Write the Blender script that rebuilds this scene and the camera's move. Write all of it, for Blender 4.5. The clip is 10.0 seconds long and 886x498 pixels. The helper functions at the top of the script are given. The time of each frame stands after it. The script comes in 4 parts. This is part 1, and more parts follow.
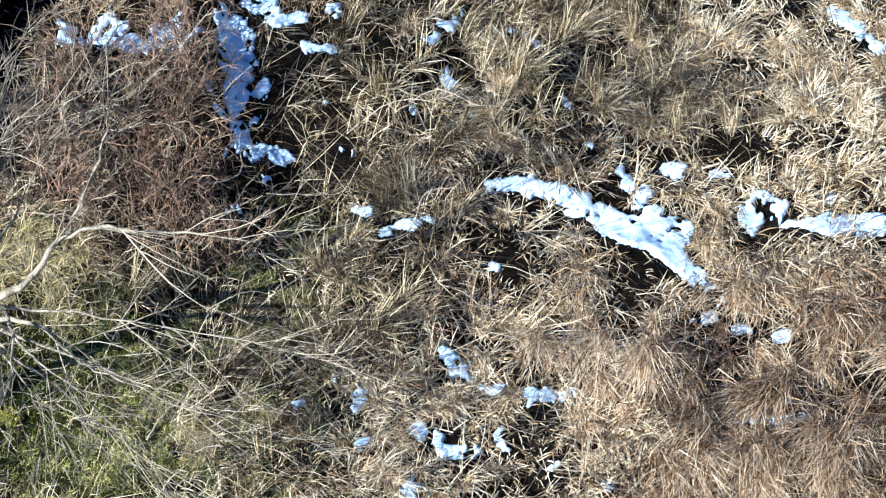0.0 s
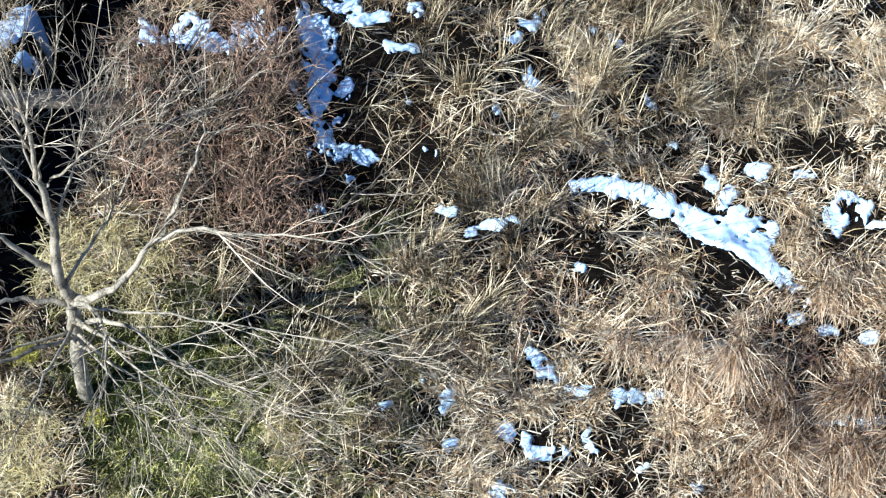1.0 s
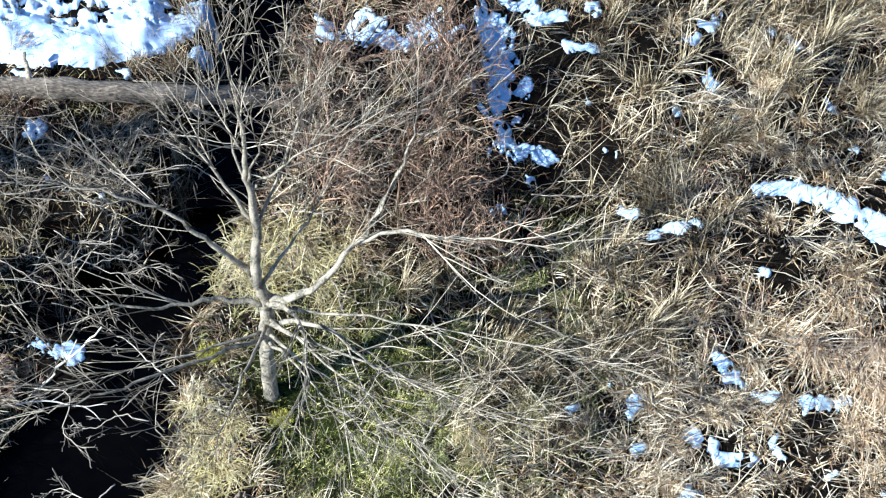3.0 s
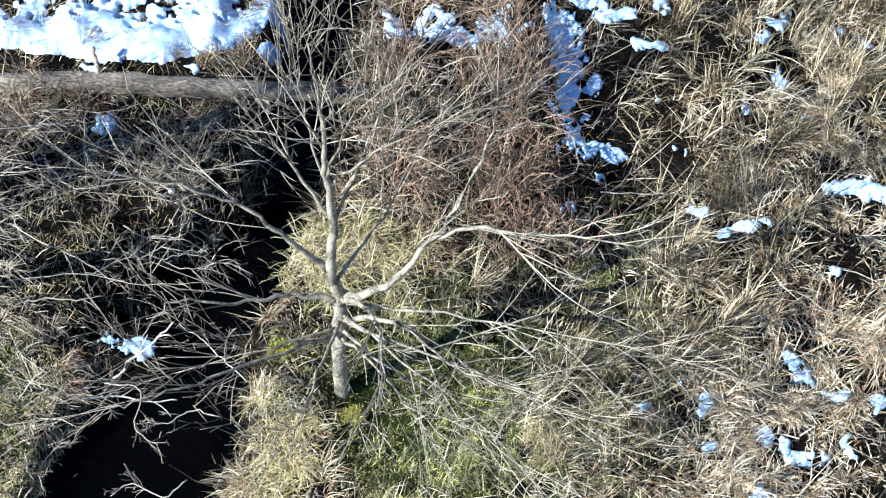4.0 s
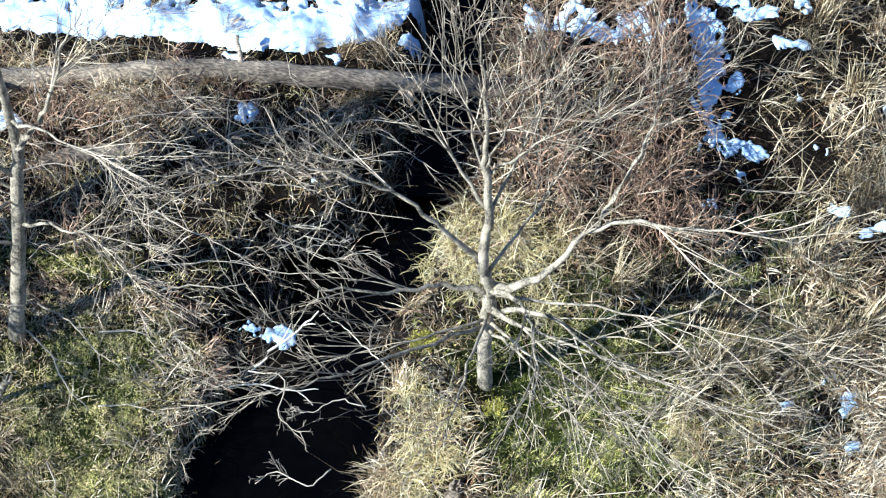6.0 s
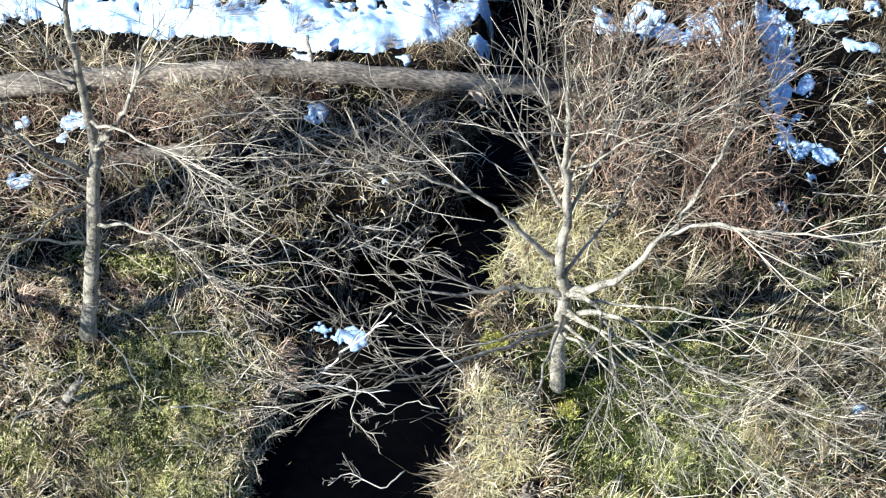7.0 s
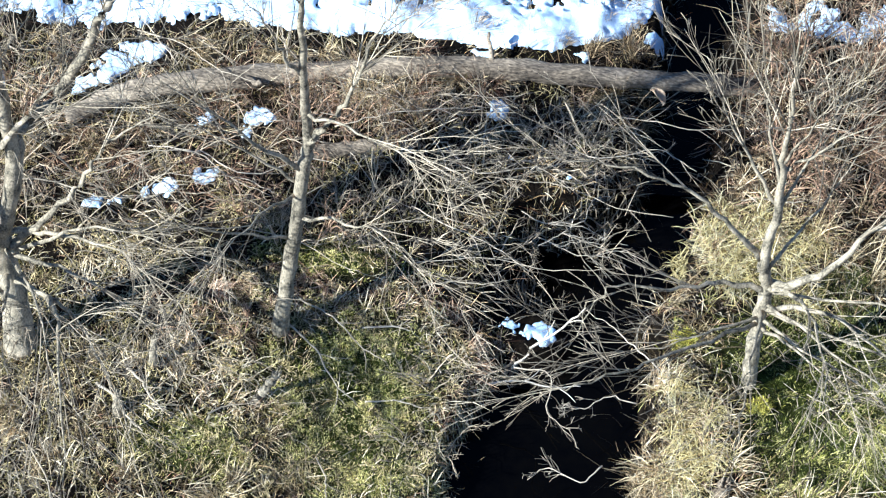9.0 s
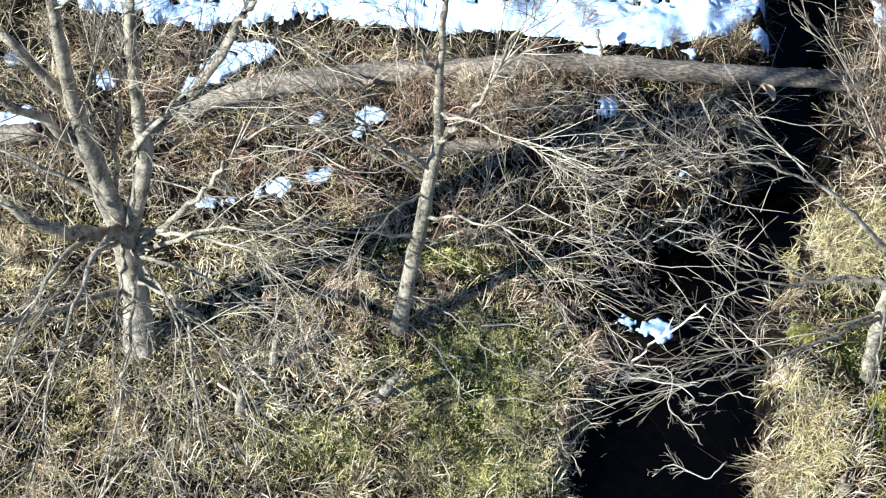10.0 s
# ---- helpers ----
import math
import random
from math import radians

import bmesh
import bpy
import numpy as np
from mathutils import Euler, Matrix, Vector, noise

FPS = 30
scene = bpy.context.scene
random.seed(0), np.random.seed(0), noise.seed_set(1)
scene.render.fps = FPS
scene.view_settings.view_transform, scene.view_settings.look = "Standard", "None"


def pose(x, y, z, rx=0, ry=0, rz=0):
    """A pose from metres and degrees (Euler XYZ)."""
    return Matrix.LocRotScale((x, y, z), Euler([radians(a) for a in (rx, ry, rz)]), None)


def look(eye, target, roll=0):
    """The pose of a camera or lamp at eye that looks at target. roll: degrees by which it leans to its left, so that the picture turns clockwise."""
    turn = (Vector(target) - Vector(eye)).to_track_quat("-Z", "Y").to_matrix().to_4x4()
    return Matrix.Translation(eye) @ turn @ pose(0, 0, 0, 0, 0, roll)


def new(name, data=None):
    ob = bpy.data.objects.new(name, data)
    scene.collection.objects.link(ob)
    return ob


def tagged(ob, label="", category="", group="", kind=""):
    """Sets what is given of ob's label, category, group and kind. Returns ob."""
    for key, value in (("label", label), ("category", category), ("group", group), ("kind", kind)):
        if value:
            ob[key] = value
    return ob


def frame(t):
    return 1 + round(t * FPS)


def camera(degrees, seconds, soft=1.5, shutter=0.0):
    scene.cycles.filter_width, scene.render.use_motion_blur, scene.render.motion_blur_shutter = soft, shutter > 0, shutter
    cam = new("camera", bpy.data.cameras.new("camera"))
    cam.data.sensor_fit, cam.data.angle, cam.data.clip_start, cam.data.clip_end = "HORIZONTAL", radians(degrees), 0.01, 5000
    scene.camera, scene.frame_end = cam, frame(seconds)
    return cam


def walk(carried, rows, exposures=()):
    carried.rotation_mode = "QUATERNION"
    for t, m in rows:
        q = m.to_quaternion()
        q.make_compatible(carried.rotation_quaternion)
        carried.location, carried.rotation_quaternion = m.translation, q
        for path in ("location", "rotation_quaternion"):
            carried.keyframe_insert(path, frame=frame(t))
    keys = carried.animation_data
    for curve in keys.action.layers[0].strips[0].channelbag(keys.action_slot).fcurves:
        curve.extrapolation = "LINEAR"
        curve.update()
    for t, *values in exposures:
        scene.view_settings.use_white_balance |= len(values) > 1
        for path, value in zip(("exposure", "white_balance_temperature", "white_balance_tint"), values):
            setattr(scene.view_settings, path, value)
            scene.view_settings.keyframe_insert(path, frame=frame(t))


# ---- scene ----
cam = camera(16.25, 10.0, soft=1.25)
# seconds, eye, yaw to the left, pitch, roll
PATH = [
    (0, 0.686, -11.734, 23.957, 3.812, -51.924, 4.905),
    (0.5, 0.317, -11.691, 23.956, 3.798, -52.074, 4.940),
    (1, -0.176, -11.688, 23.967, 3.731, -52.217, 5.047),
    (1.5, -0.764, -11.653, 23.949, 3.465, -52.403, 5.470),
    (2, -1.292, -11.634, 23.922, 3.294, -52.530, 5.841),
    (2.5, -1.704, -11.631, 23.882, 3.317, -52.596, 5.977),
    (4, -2.642, -11.722, 23.721, 3.641, -52.598, 6.146),
    (4.5, -2.874, -11.799, 23.689, 3.907, -52.540, 6.190),
    (5, -3.135, -11.874, 23.635, 4.172, -52.502, 6.269),
    (5.5, -3.437, -11.953, 23.581, 4.241, -52.494, 6.513),
    (7, -4.330, -12.026, 23.469, 4.655, -52.566, 6.655),
    (7.5, -4.686, -12.115, 23.436, 4.549, -52.486, 6.756),
    (8, -5.144, -12.235, 23.391, 4.294, -52.434, 6.964),
    (8.5, -5.757, -12.405, 23.344, 3.838, -52.348, 7.432),
    (9, -6.461, -12.570, 23.259, 3.386, -52.223, 7.798),
    (9.5, -7.172, -12.687, 23.181, 2.934, -52.185, 8.026),
    (10, -7.880, -12.789, 23.120, 2.297, -52.163, 8.188),
]


def aimed(x, y, z, yaw, pitch, roll):
    a, b = radians(yaw), radians(pitch)
    return look((x, y, z), (x - math.sin(a) * math.cos(b), y + math.cos(a) * math.cos(b), z + math.sin(b)), roll)


walk(cam, [(t, aimed(*row)) for t, *row in PATH], [(0.0, 1.29, 4480, 13.0), (2.0, 1.40, 4410, 12.0), (4.0, 1.46, 4370, 11.5), (7.0, 1.53, 4450, 11.5), (10.0, 1.53, 4500, 10.5)])

# ---- light: a low winter sun from the near side, clear sky ----
SUN_UP, SUN_TO = 31.0, 38.0
world = bpy.data.worlds.new("winter_sky")
scene.world = world
world.use_nodes = True
wt = world.node_tree
sky = wt.nodes.new("ShaderNodeTexSky")
sky.sky_type, sky.sun_disc = "NISHITA", False
sky.ozone_density, sky.air_density, sky.dust_density = 1.6, 1.0, 0.0
sky.sun_elevation, sky.sun_rotation = radians(SUN_UP), radians(270.0 - SUN_TO)
wt.links.new(sky.outputs[0], wt.nodes["Background"].inputs[0])
wt.nodes["Background"].inputs[1].default_value = 0.05
sun = new("sun", bpy.data.lights.new("sun", "SUN"))
sun.data.energy, sun.data.angle, sun.data.color = 5.0, radians(0.6), (1.0, 0.86, 0.62)
sun.matrix_world = look((0, 0, 20), (math.cos(radians(SUN_TO)), math.sin(radians(SUN_TO)), 20 - math.tan(radians(SUN_UP))))

rng = np.random.default_rng(7)


# ---- materials ----
def material(name, low, high, scale=20.0, fine=150.0, rough=0.85, bump=0.3, tint=False, stretch=None, spec=0.3, mid=None):
    """Two scales of noise between two colours, with relief; tint: multiplied by the mesh's own colour."""
    m = bpy.data.materials.new(name)
    m.use_nodes = True
    n, l = m.node_tree.nodes, m.node_tree.links
    p = n["Principled BSDF"]
    p.inputs["Roughness"].default_value = rough
    p.inputs["Specular IOR Level"].default_value = spec
    co = n.new("ShaderNodeTexCoord")
    src = co.outputs["Object"]
    if stretch:
        mp = n.new("ShaderNodeMapping")
        mp.inputs["Scale"].default_value = stretch
        l.new(src, mp.inputs["Vector"])
        src = mp.outputs[0]
    a, b = n.new("ShaderNodeTexNoise"), n.new("ShaderNodeTexNoise")
    a.inputs["Scale"].default_value, b.inputs["Scale"].default_value = scale, fine
    a.inputs["Detail"].default_value, b.inputs["Detail"].default_value = 5.0, 4.0
    l.new(src, a.inputs["Vector"])
    l.new(src, b.inputs["Vector"])
    mx = n.new("ShaderNodeMix")
    mx.inputs[0].default_value = 0.45
    l.new(a.outputs[0], mx.inputs[2])
    l.new(b.outputs[0], mx.inputs[3])
    ramp = n.new("ShaderNodeValToRGB")
    ramp.color_ramp.elements[0].position, ramp.color_ramp.elements[1].position = 0.36, 0.64
    ramp.color_ramp.elements[0].color, ramp.color_ramp.elements[1].color = (*low, 1), (*high, 1)
    if mid:
        e = ramp.color_ramp.elements.new(0.5)
        e.color = (*mid, 1)
    l.new(mx.outputs[0], ramp.inputs[0])
    out = ramp.outputs[0]
    if tint:
        at = n.new("ShaderNodeAttribute")
        at.attribute_name = "tint"
        mul = n.new("ShaderNodeMix")
        mul.data_type, mul.blend_type = "RGBA", "MULTIPLY"
        mul.inputs[0].default_value = 1.0
        l.new(out, mul.inputs[6])
        l.new(at.outputs["Color"], mul.inputs[7])
        out = mul.outputs[2]
    l.new(out, p.inputs["Base Color"])
    if bump:
        bp = n.new("ShaderNodeBump")
        bp.inputs["Strength"].default_value, bp.inputs["Distance"].default_value = bump, 0.02
        l.new(mx.outputs[0], bp.inputs["Height"])
        l.new(bp.outputs[0], p.inputs["Normal"])
    return m


# soil kept near-black: the deep shade between tufts is put into its colour
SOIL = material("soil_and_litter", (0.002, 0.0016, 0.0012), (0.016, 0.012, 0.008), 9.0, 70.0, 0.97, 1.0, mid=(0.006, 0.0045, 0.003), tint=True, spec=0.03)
BLADE = material("dead_grass_blades", (0.75, 0.75, 0.75), (1.0, 1.0, 1.0), 9.0, 60.0, 0.6, 0.0, tint=True, spec=0.15)
GREEN = material("moss_and_green_grass", (0.7, 0.7, 0.7), (1.0, 1.0, 1.0), 9.0, 60.0, 0.65, 0.0, tint=True, spec=0.12)
TWIG = material("weathered_twigs", (0.7, 0.7, 0.7), (1.0, 1.0, 1.0), 15.0, 120.0, 0.7, 0.2, tint=True, spec=0.3)
BARK = material("grey_tan_bark", (0.04, 0.034, 0.023), (0.50, 0.41, 0.27), 9.0, 60.0, 0.85, 0.7, stretch=(1, 1, 0.6), mid=(0.265, 0.22, 0.142))
LOGWOOD = material("weathered_log_wood", (0.018, 0.013, 0.009), (0.50, 0.39, 0.25), 1.9, 38.0, 0.9, 1.0, stretch=(0.55, 1.6, 1.6), mid=(0.18, 0.14, 0.092))
# blue of shaded snow is put into both colours, most in the second
SNOW = material("old_snow", (0.54, 0.66, 0.79), (0.70, 0.78, 0.85), 12.0, 90.0, 0.5, 0.5, spec=0.4)
BLUESNOW = material("shade_blue_snow", (0.50, 0.68, 0.84), (0.76, 0.84, 0.90), 14.0, 90.0, 0.45, 0.5, spec=0.4, mid=(0.64, 0.77, 0.88))
MOSS = material("bright_moss", (0.07, 0.08, 0.015), (0.33, 0.33, 0.09), 25.0, 160.0, 0.9, 0.8)
WATER = material("still_dark_water", (0.0006, 0.0006, 0.0007), (0.0014, 0.0012, 0.001), 2.0, 8.0, 0.03, 0.02, spec=0.05)


# ---- tools for the land ----
def vnoise(x, y, scale, seed):
    """Smooth value noise from -1 to 1 on arrays."""
    x, y = np.asarray(x, float) / scale + 97.0 * seed, np.asarray(y, float) / scale + 41.0 * seed
    i, j = np.floor(x).astype(np.int64), np.floor(y).astype(np.int64)
    u, v = x - i, y - j
    u, v = u * u * (3 - 2 * u), v * v * (3 - 2 * v)

    def h(a, b):
        k = np.sin(a * 127.1 + b * 311.7 + seed * 74.7) * 43758.5453
        return 2 * (k - np.floor(k)) - 1

    return (h(i, j) * (1 - u) + h(i + 1, j) * u) * (1 - v) + (h(i, j + 1) * (1 - u) + h(i + 1, j + 1) * u) * v


def along(px, py, line):
    """Distance to a line of (x, y, width) and the width there."""
    best, wide = np.full(np.shape(px), 1e9), np.zeros(np.shape(px))
    for (x0, y0, w0), (x1, y1, w1) in zip(line, line[1:]):
        dx, dy = x1 - x0, y1 - y0
        s = np.clip(((px - x0) * dx + (py - y0) * dy) / (dx * dx + dy * dy + 1e-9), 0, 1)
        d = np.hypot(px - x0 - s * dx, py - y0 - s * dy)
        near = d < best
        best, wide = np.where(near, d, best), np.where(near, w0 + s * (w1 - w0), wide)
    return best, wide


# creek: middle line and half width at the water
CREEK = [(-5.2, 40, 0.5), (-5.35, 12.0, 0.3), (-5.38, 9.45, 0.26), (-5.48, 8.9, 0.11), (-5.37, 8.15, 0.18), (-5.45, 7.4, 0.2), (-5.48, 6.63, 0.2), (-5.75, 6.05, 0.4),
         (-6.13, 5.6, 0.74), (-6.18, 5.2, 0.8), (-6.13, 4.8, 0.75), (-6.08, 4.4, 0.69), (-6.17, 3.9, 0.74), (-6.2, 3.4, 0.74), (-6.3, 2.6, 0.76), (-6.9, 0.5, 0.8), (-7.5, -30, 1.0)]
WATER_Z = -0.75
MOUNDS = [(-0.3, 6.6, 0.7, 0.10), (1.6, 5.6, 0.9, 0.14), (0.4, 8.9, 0.7, 0.14), (3.0, 9.3, 1.2, 0.16), (-3.7, 7.7, 0.8, 0.16), (-4.6, 4.6, 0.5, 0.1),
          (2.9, 6.9, 0.6, 0.10), (-5.0, 6.0, 0.35, 0.08), (-8.2, 6.2, 0.9, 0.1), (-7.7, 4.6, 0.8, 0.1), (-9.0, 7.7, 0.9, 0.12), (-2.2, 8.6, 0.4, 0.08), (-2.2, 7.2, 0.55, -0.2), (-3.0, 6.55, 0.45, 0.12),
          # ridges raised here to shade the snow just east of them
          (-3.17, 8.05, 0.18, 0.34), (-3.24, 8.45, 0.2, 0.4), (-3.31, 8.85, 0.18, 0.32), (-3.36, 9.3, 0.2, 0.38), (-2.85, 8.6, 0.25, -0.12), (-1.25, 9.0, 0.35, 0.22), (0.05, 9.1, 0.32, 0.24), (0.45, 9.0, 0.18, -0.1), (-0.55, 9.2, 0.3, -0.08)]


def land(x, y):
    """Height of the ground."""
    x, y = np.asarray(x, float), np.asarray(y, float)
    z = 0.12 * (np.clip(y, 1.5, 12.0) - 6.5)
    near = np.clip(1.6 - np.maximum(np.abs(x + 4.75) / 10.5, np.abs(y - 6.5) / 6.2) / 1.0 * 1.0, 0, 0.6) / 0.6
    z = z + near * (0.08 * vnoise(x, y, 1.3, 1) + 0.085 * vnoise(x, y, 0.5, 2) + 0.03 * vnoise(x, y, 0.19, 3)) + 0.15 * vnoise(x, y, 9.0, 4) * (1 - near)
    for mx, my, r, h in MOUNDS:
        z = z + h * np.exp(-((x - mx) ** 2 + (y - my) ** 2) / (r * r))
    d, w = along(x + 0.12 * vnoise(x, y, 0.5, 5), y + 0.12 * vnoise(x, y, 0.5, 6), CREEK)
    s = np.clip((d - w * 0.9) / 0.38, 0, 1)
    s = s * s * (3 - 2 * s)
    mud = -0.40 - 1.6 * np.maximum(np.hypot(x + 6.57, (y - 4.93) * 1.3) - 0.3, 0) + 0.03 * vnoise(x, y, 0.12, 8)
    return np.maximum((WATER_Z - 0.22) * (1 - s) + z * s, mud)


def creek_off(x, y):
    d, w = along(np.asarray(x, float), np.asarray(y, float), CREEK)
    return d - w


def raw_mesh(name, verts, sizes, loops, mat, tint=None, smooth=False):
    me = bpy.data.meshes.new(name)
    me.vertices.add(len(verts))
    me.vertices.foreach_set("co", np.ascontiguousarray(verts, np.float32).ravel())
    me.loops.add(len(loops))
    me.loops.foreach_set("vertex_index", np.ascontiguousarray(loops, np.int32))
    me.polygons.add(len(sizes))
    me.polygons.foreach_set("loop_start", np.r_[0, np.cumsum(sizes)[:-1]].astype(np.int32))
    if smooth:
        me.polygons.foreach_set("use_smooth", np.ones(len(sizes), bool))
    me.update(calc_edges=True)
    me.validate()
    if tint is not None:
        at = me.attributes.new("tint", "FLOAT_COLOR", "POINT")
        at.data.foreach_set("color", np.c_[tint, np.ones(len(tint))].astype(np.float32).ravel())
    me.materials.append(mat)
    return me


def grid_mesh(name, xs, ys, z, mat, keep=None):
    nx, ny = len(xs), len(ys)
    gx, gy = np.meshgrid(xs, ys)
    verts = np.stack([gx, gy, z], -1).reshape(-1, 3)
    i = (np.arange(ny - 1)[:, None] * nx + np.arange(nx - 1)).ravel()
    quads = np.stack([i, i + 1, i + nx + 1, i + nx], 1)
    if keep is not None:
        quads = quads[keep.ravel()]
        used, back = np.unique(quads, return_inverse=True)
        verts, quads = verts[used], back.reshape(-1, 4)
    return raw_mesh(name, verts, np.full(len(quads), 4), quads.ravel(), mat, smooth=True)


def part(name, me, parent, label=""):
    ob = new(name, me)
    ob.parent = parent
    if label:
        ob["label"] = label
    return ob


def thing(name, x=0.0, y=0.0, z=0.0):
    ob = new(name)
    ob.location = (x, y, z)
    return ob


def blob(x, y, spots):
    """Highest of soft round spots (x, y, rx, ry)."""
    v = np.zeros(np.shape(x))
    for sx, sy, rx, ry in spots:
        v = np.maximum(v, np.exp(-(((x - sx) / rx) ** 2 + ((y - sy) / ry) ** 2)))
    return v


OLIVES = [(-2.9, 5.3, 0.8, 0.45), (-2.3, 4.8, 0.7, 0.4), (-2.1, 6.1, 0.7, 0.35), (-3.6, 5.7, 0.6, 0.3), (-2.6, 4.1, 0.9, 0.4), (-2.1, 7.0, 0.4, 0.25), (-1.8, 5.2, 0.6, 0.4), (-2.4, 5.6, 0.6, 0.4)]
GREENS = [(-4.0, 4.95, 0.9, 0.55), (-3.7, 4.2, 0.85, 0.55), (-3.05, 4.8, 0.55, 0.4), (-8.1, 3.9, 0.8, 0.75), (-7.9, 3.2, 0.8, 0.5), (-8.6, 5.2, 0.6, 0.2), (-9.5, 3.0, 0.6, 0.35), (-3.3, 5.3, 0.35, 0.2)]


# ---- ground and water ----
def steps(lo, hi, fine, far):
    mids = np.arange(lo, hi, fine)
    out = np.cumsum(0.12 * 1.32 ** np.arange(40))
    out = out[out < far]
    return np.r_[(lo - out)[::-1], mids, hi + out - fine]


gx, gy = steps(-15.0, 5.5, 0.055, 1500), steps(0.5, 12.5, 0.055, 1500)
GX, GY = np.meshgrid(gx, gy)
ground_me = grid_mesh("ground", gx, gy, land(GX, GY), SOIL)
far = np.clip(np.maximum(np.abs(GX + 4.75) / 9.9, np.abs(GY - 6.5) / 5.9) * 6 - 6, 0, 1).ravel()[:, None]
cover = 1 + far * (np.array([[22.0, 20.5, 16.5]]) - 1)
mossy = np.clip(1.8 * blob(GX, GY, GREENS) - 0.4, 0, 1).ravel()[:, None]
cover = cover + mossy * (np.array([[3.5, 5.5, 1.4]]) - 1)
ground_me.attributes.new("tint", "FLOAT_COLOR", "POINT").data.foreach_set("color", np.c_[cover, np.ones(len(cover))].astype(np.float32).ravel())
tagged(new("ground", ground_me), "soil and litter under matted winter grass, darkened for tuft shade", "ground", kind="structure")

wx = np.arange(-9.5, -3.9, 0.16)
wy = np.arange(-31, 41, 0.25)
WX, WY = np.meshgrid(wx, wy)
tagged(new("water", grid_mesh("water", wx, wy, np.full(WX.shape, WATER_Z) + 0.002 * vnoise(WX, WY, 0.4, 9), WATER)), "still black water of a narrow creek", "water", kind="structure")


# ---- snow: where it lies ----
SNOWS = []


def snow(line, thick=0.022, rag=0.055, cell=0.015, label=""):
    SNOWS.append((line if len(line) > 1 else [line[0], (line[0][0] + 0.02, line[0][1] + 0.012, line[0][2])], thick, rag, cell, label))


DRIFT = "long drift of old snow lying in flattened grass"
SMALL = "small crust of old snow among grass stems"
SHELF = "broad sunlit snow shelf on the creek bank"
snow([(-0.21, 7.71, 0.053), (0.06, 7.81, 0.089), (0.38, 7.73, 0.112), (0.73, 7.65, 0.124), (1.08, 7.49, 0.166), (1.43, 7.43, 0.226), (1.65, 7.28, 0.202), (1.82, 7.09, 0.119), (2.04, 6.93, 0.083), (2.21, 6.82, 0.041)], label=DRIFT)
snow([(1.46, 7.66, 0.131), (1.72, 7.58, 0.119)], label=DRIFT)
snow([(1.07, 8.13, 0.083), (1.15, 7.98, 0.053)], label=SMALL)
snow([(1.35, 7.89, 0.077), (1.26, 7.73, 0.053)], label=SMALL)
snow([(2.4, 7.78, 0.131), (2.47, 7.92, 0.107), (2.64, 7.87, 0.095)], label=DRIFT)
snow([(2.77, 7.76, 0.048), (3.07, 7.73, 0.071), (3.35, 7.9, 0.107), (3.73, 7.98, 0.119), (4.12, 8.17, 0.131)], label=DRIFT)
snow([(1.55, 8.2, 0.071), (1.63, 8.21, 0.059)], label=SMALL)
snow([(1.99, 8.24, 0.059), (2.16, 8.21, 0.053)], label=SMALL)
snow([(1.93, 7.94, 0.048)], label=SMALL)
snow([(3.13, 8.07, 0.041)], label=SMALL)
snow([(-1.49, 7.32, 0.036), (-1.32, 7.33, 0.048)], label=SMALL)
snow([(-1.16, 7.0, 0.048), (-0.94, 7.11, 0.077), (-0.71, 7.23, 0.059)], label=DRIFT)
snow([(-0.06, 6.8, 0.048)], label=SMALL)
snow([(-0.36, 5.78, 0.053), (-0.23, 5.68, 0.083), (-0.11, 5.59, 0.036)], label=DRIFT)
snow([(0.0, 5.56, 0.029), (0.23, 5.5, 0.041)], label=SMALL)
snow([(0.48, 5.44, 0.065)], label=SMALL)
snow([(0.65, 5.47, 0.071)], label=SMALL)
snow([(0.83, 5.52, 0.071)], label=SMALL)
snow([(-1.11, 5.19, 0.065)], label=SMALL)
snow([(-1.14, 5.06, 0.029)], label=SMALL)
snow([(-1.68, 5.04, 0.041)], label=SMALL)
snow([(-1.38, 5.28, 0.036)], label=SMALL)
snow([(-1.02, 4.74, 0.053)], label=SMALL)
snow([(-0.53, 4.99, 0.071), (-0.32, 4.95, 0.065)], label=SMALL)
snow([(-0.2, 4.82, 0.083), (0.07, 4.85, 0.048)], label=SMALL)
snow([(0.27, 5.11, 0.053), (0.34, 4.94, 0.041)], label=SMALL)
snow([(-0.5, 4.29, 0.107)], label=DRIFT)
snow([(0.79, 4.77, 0.048)], label=SMALL)
snow([(1.32, 4.64, 0.059)], label=SMALL)
snow([(1.98, 6.55, 0.071), (2.11, 6.58, 0.071)], label=SMALL)
snow([(2.4, 6.5, 0.083)], label=SMALL)
snow([(2.81, 6.47, 0.053)], label=SMALL)
snow([(2.47, 5.54, 0.048), (2.68, 5.62, 0.071)], label=SMALL)
snow([(2.88, 5.56, 0.089), (2.93, 5.59, 0.071)], label=SMALL)
snow([(3.08, 5.66, 0.048)], label=SMALL)
snow([(-3.0, 9.2, 0.19), (-2.92, 8.8, 0.15), (-2.82, 8.43, 0.17), (-2.82, 8.12, 0.13), (-2.74, 7.9, 0.13), (-2.54, 7.87, 0.09), (-2.32, 7.82, 0.06)], 0.024, 0.13, label=DRIFT)
snow([(-2.63, 8.49, 0.071), (-2.68, 8.4, 0.059)], label=SMALL)
snow([(-2.59, 9.25, 0.083), (-2.41, 9.35, 0.083)], label=SMALL)
snow([(-2.93, 9.48, 0.107), (-2.69, 9.46, 0.107)], label=DRIFT)
snow([(-2.06, 9.54, 0.059)], label=SMALL)
snow([(-2.26, 8.98, 0.048), (-2.01, 9.0, 0.048)], label=SMALL)
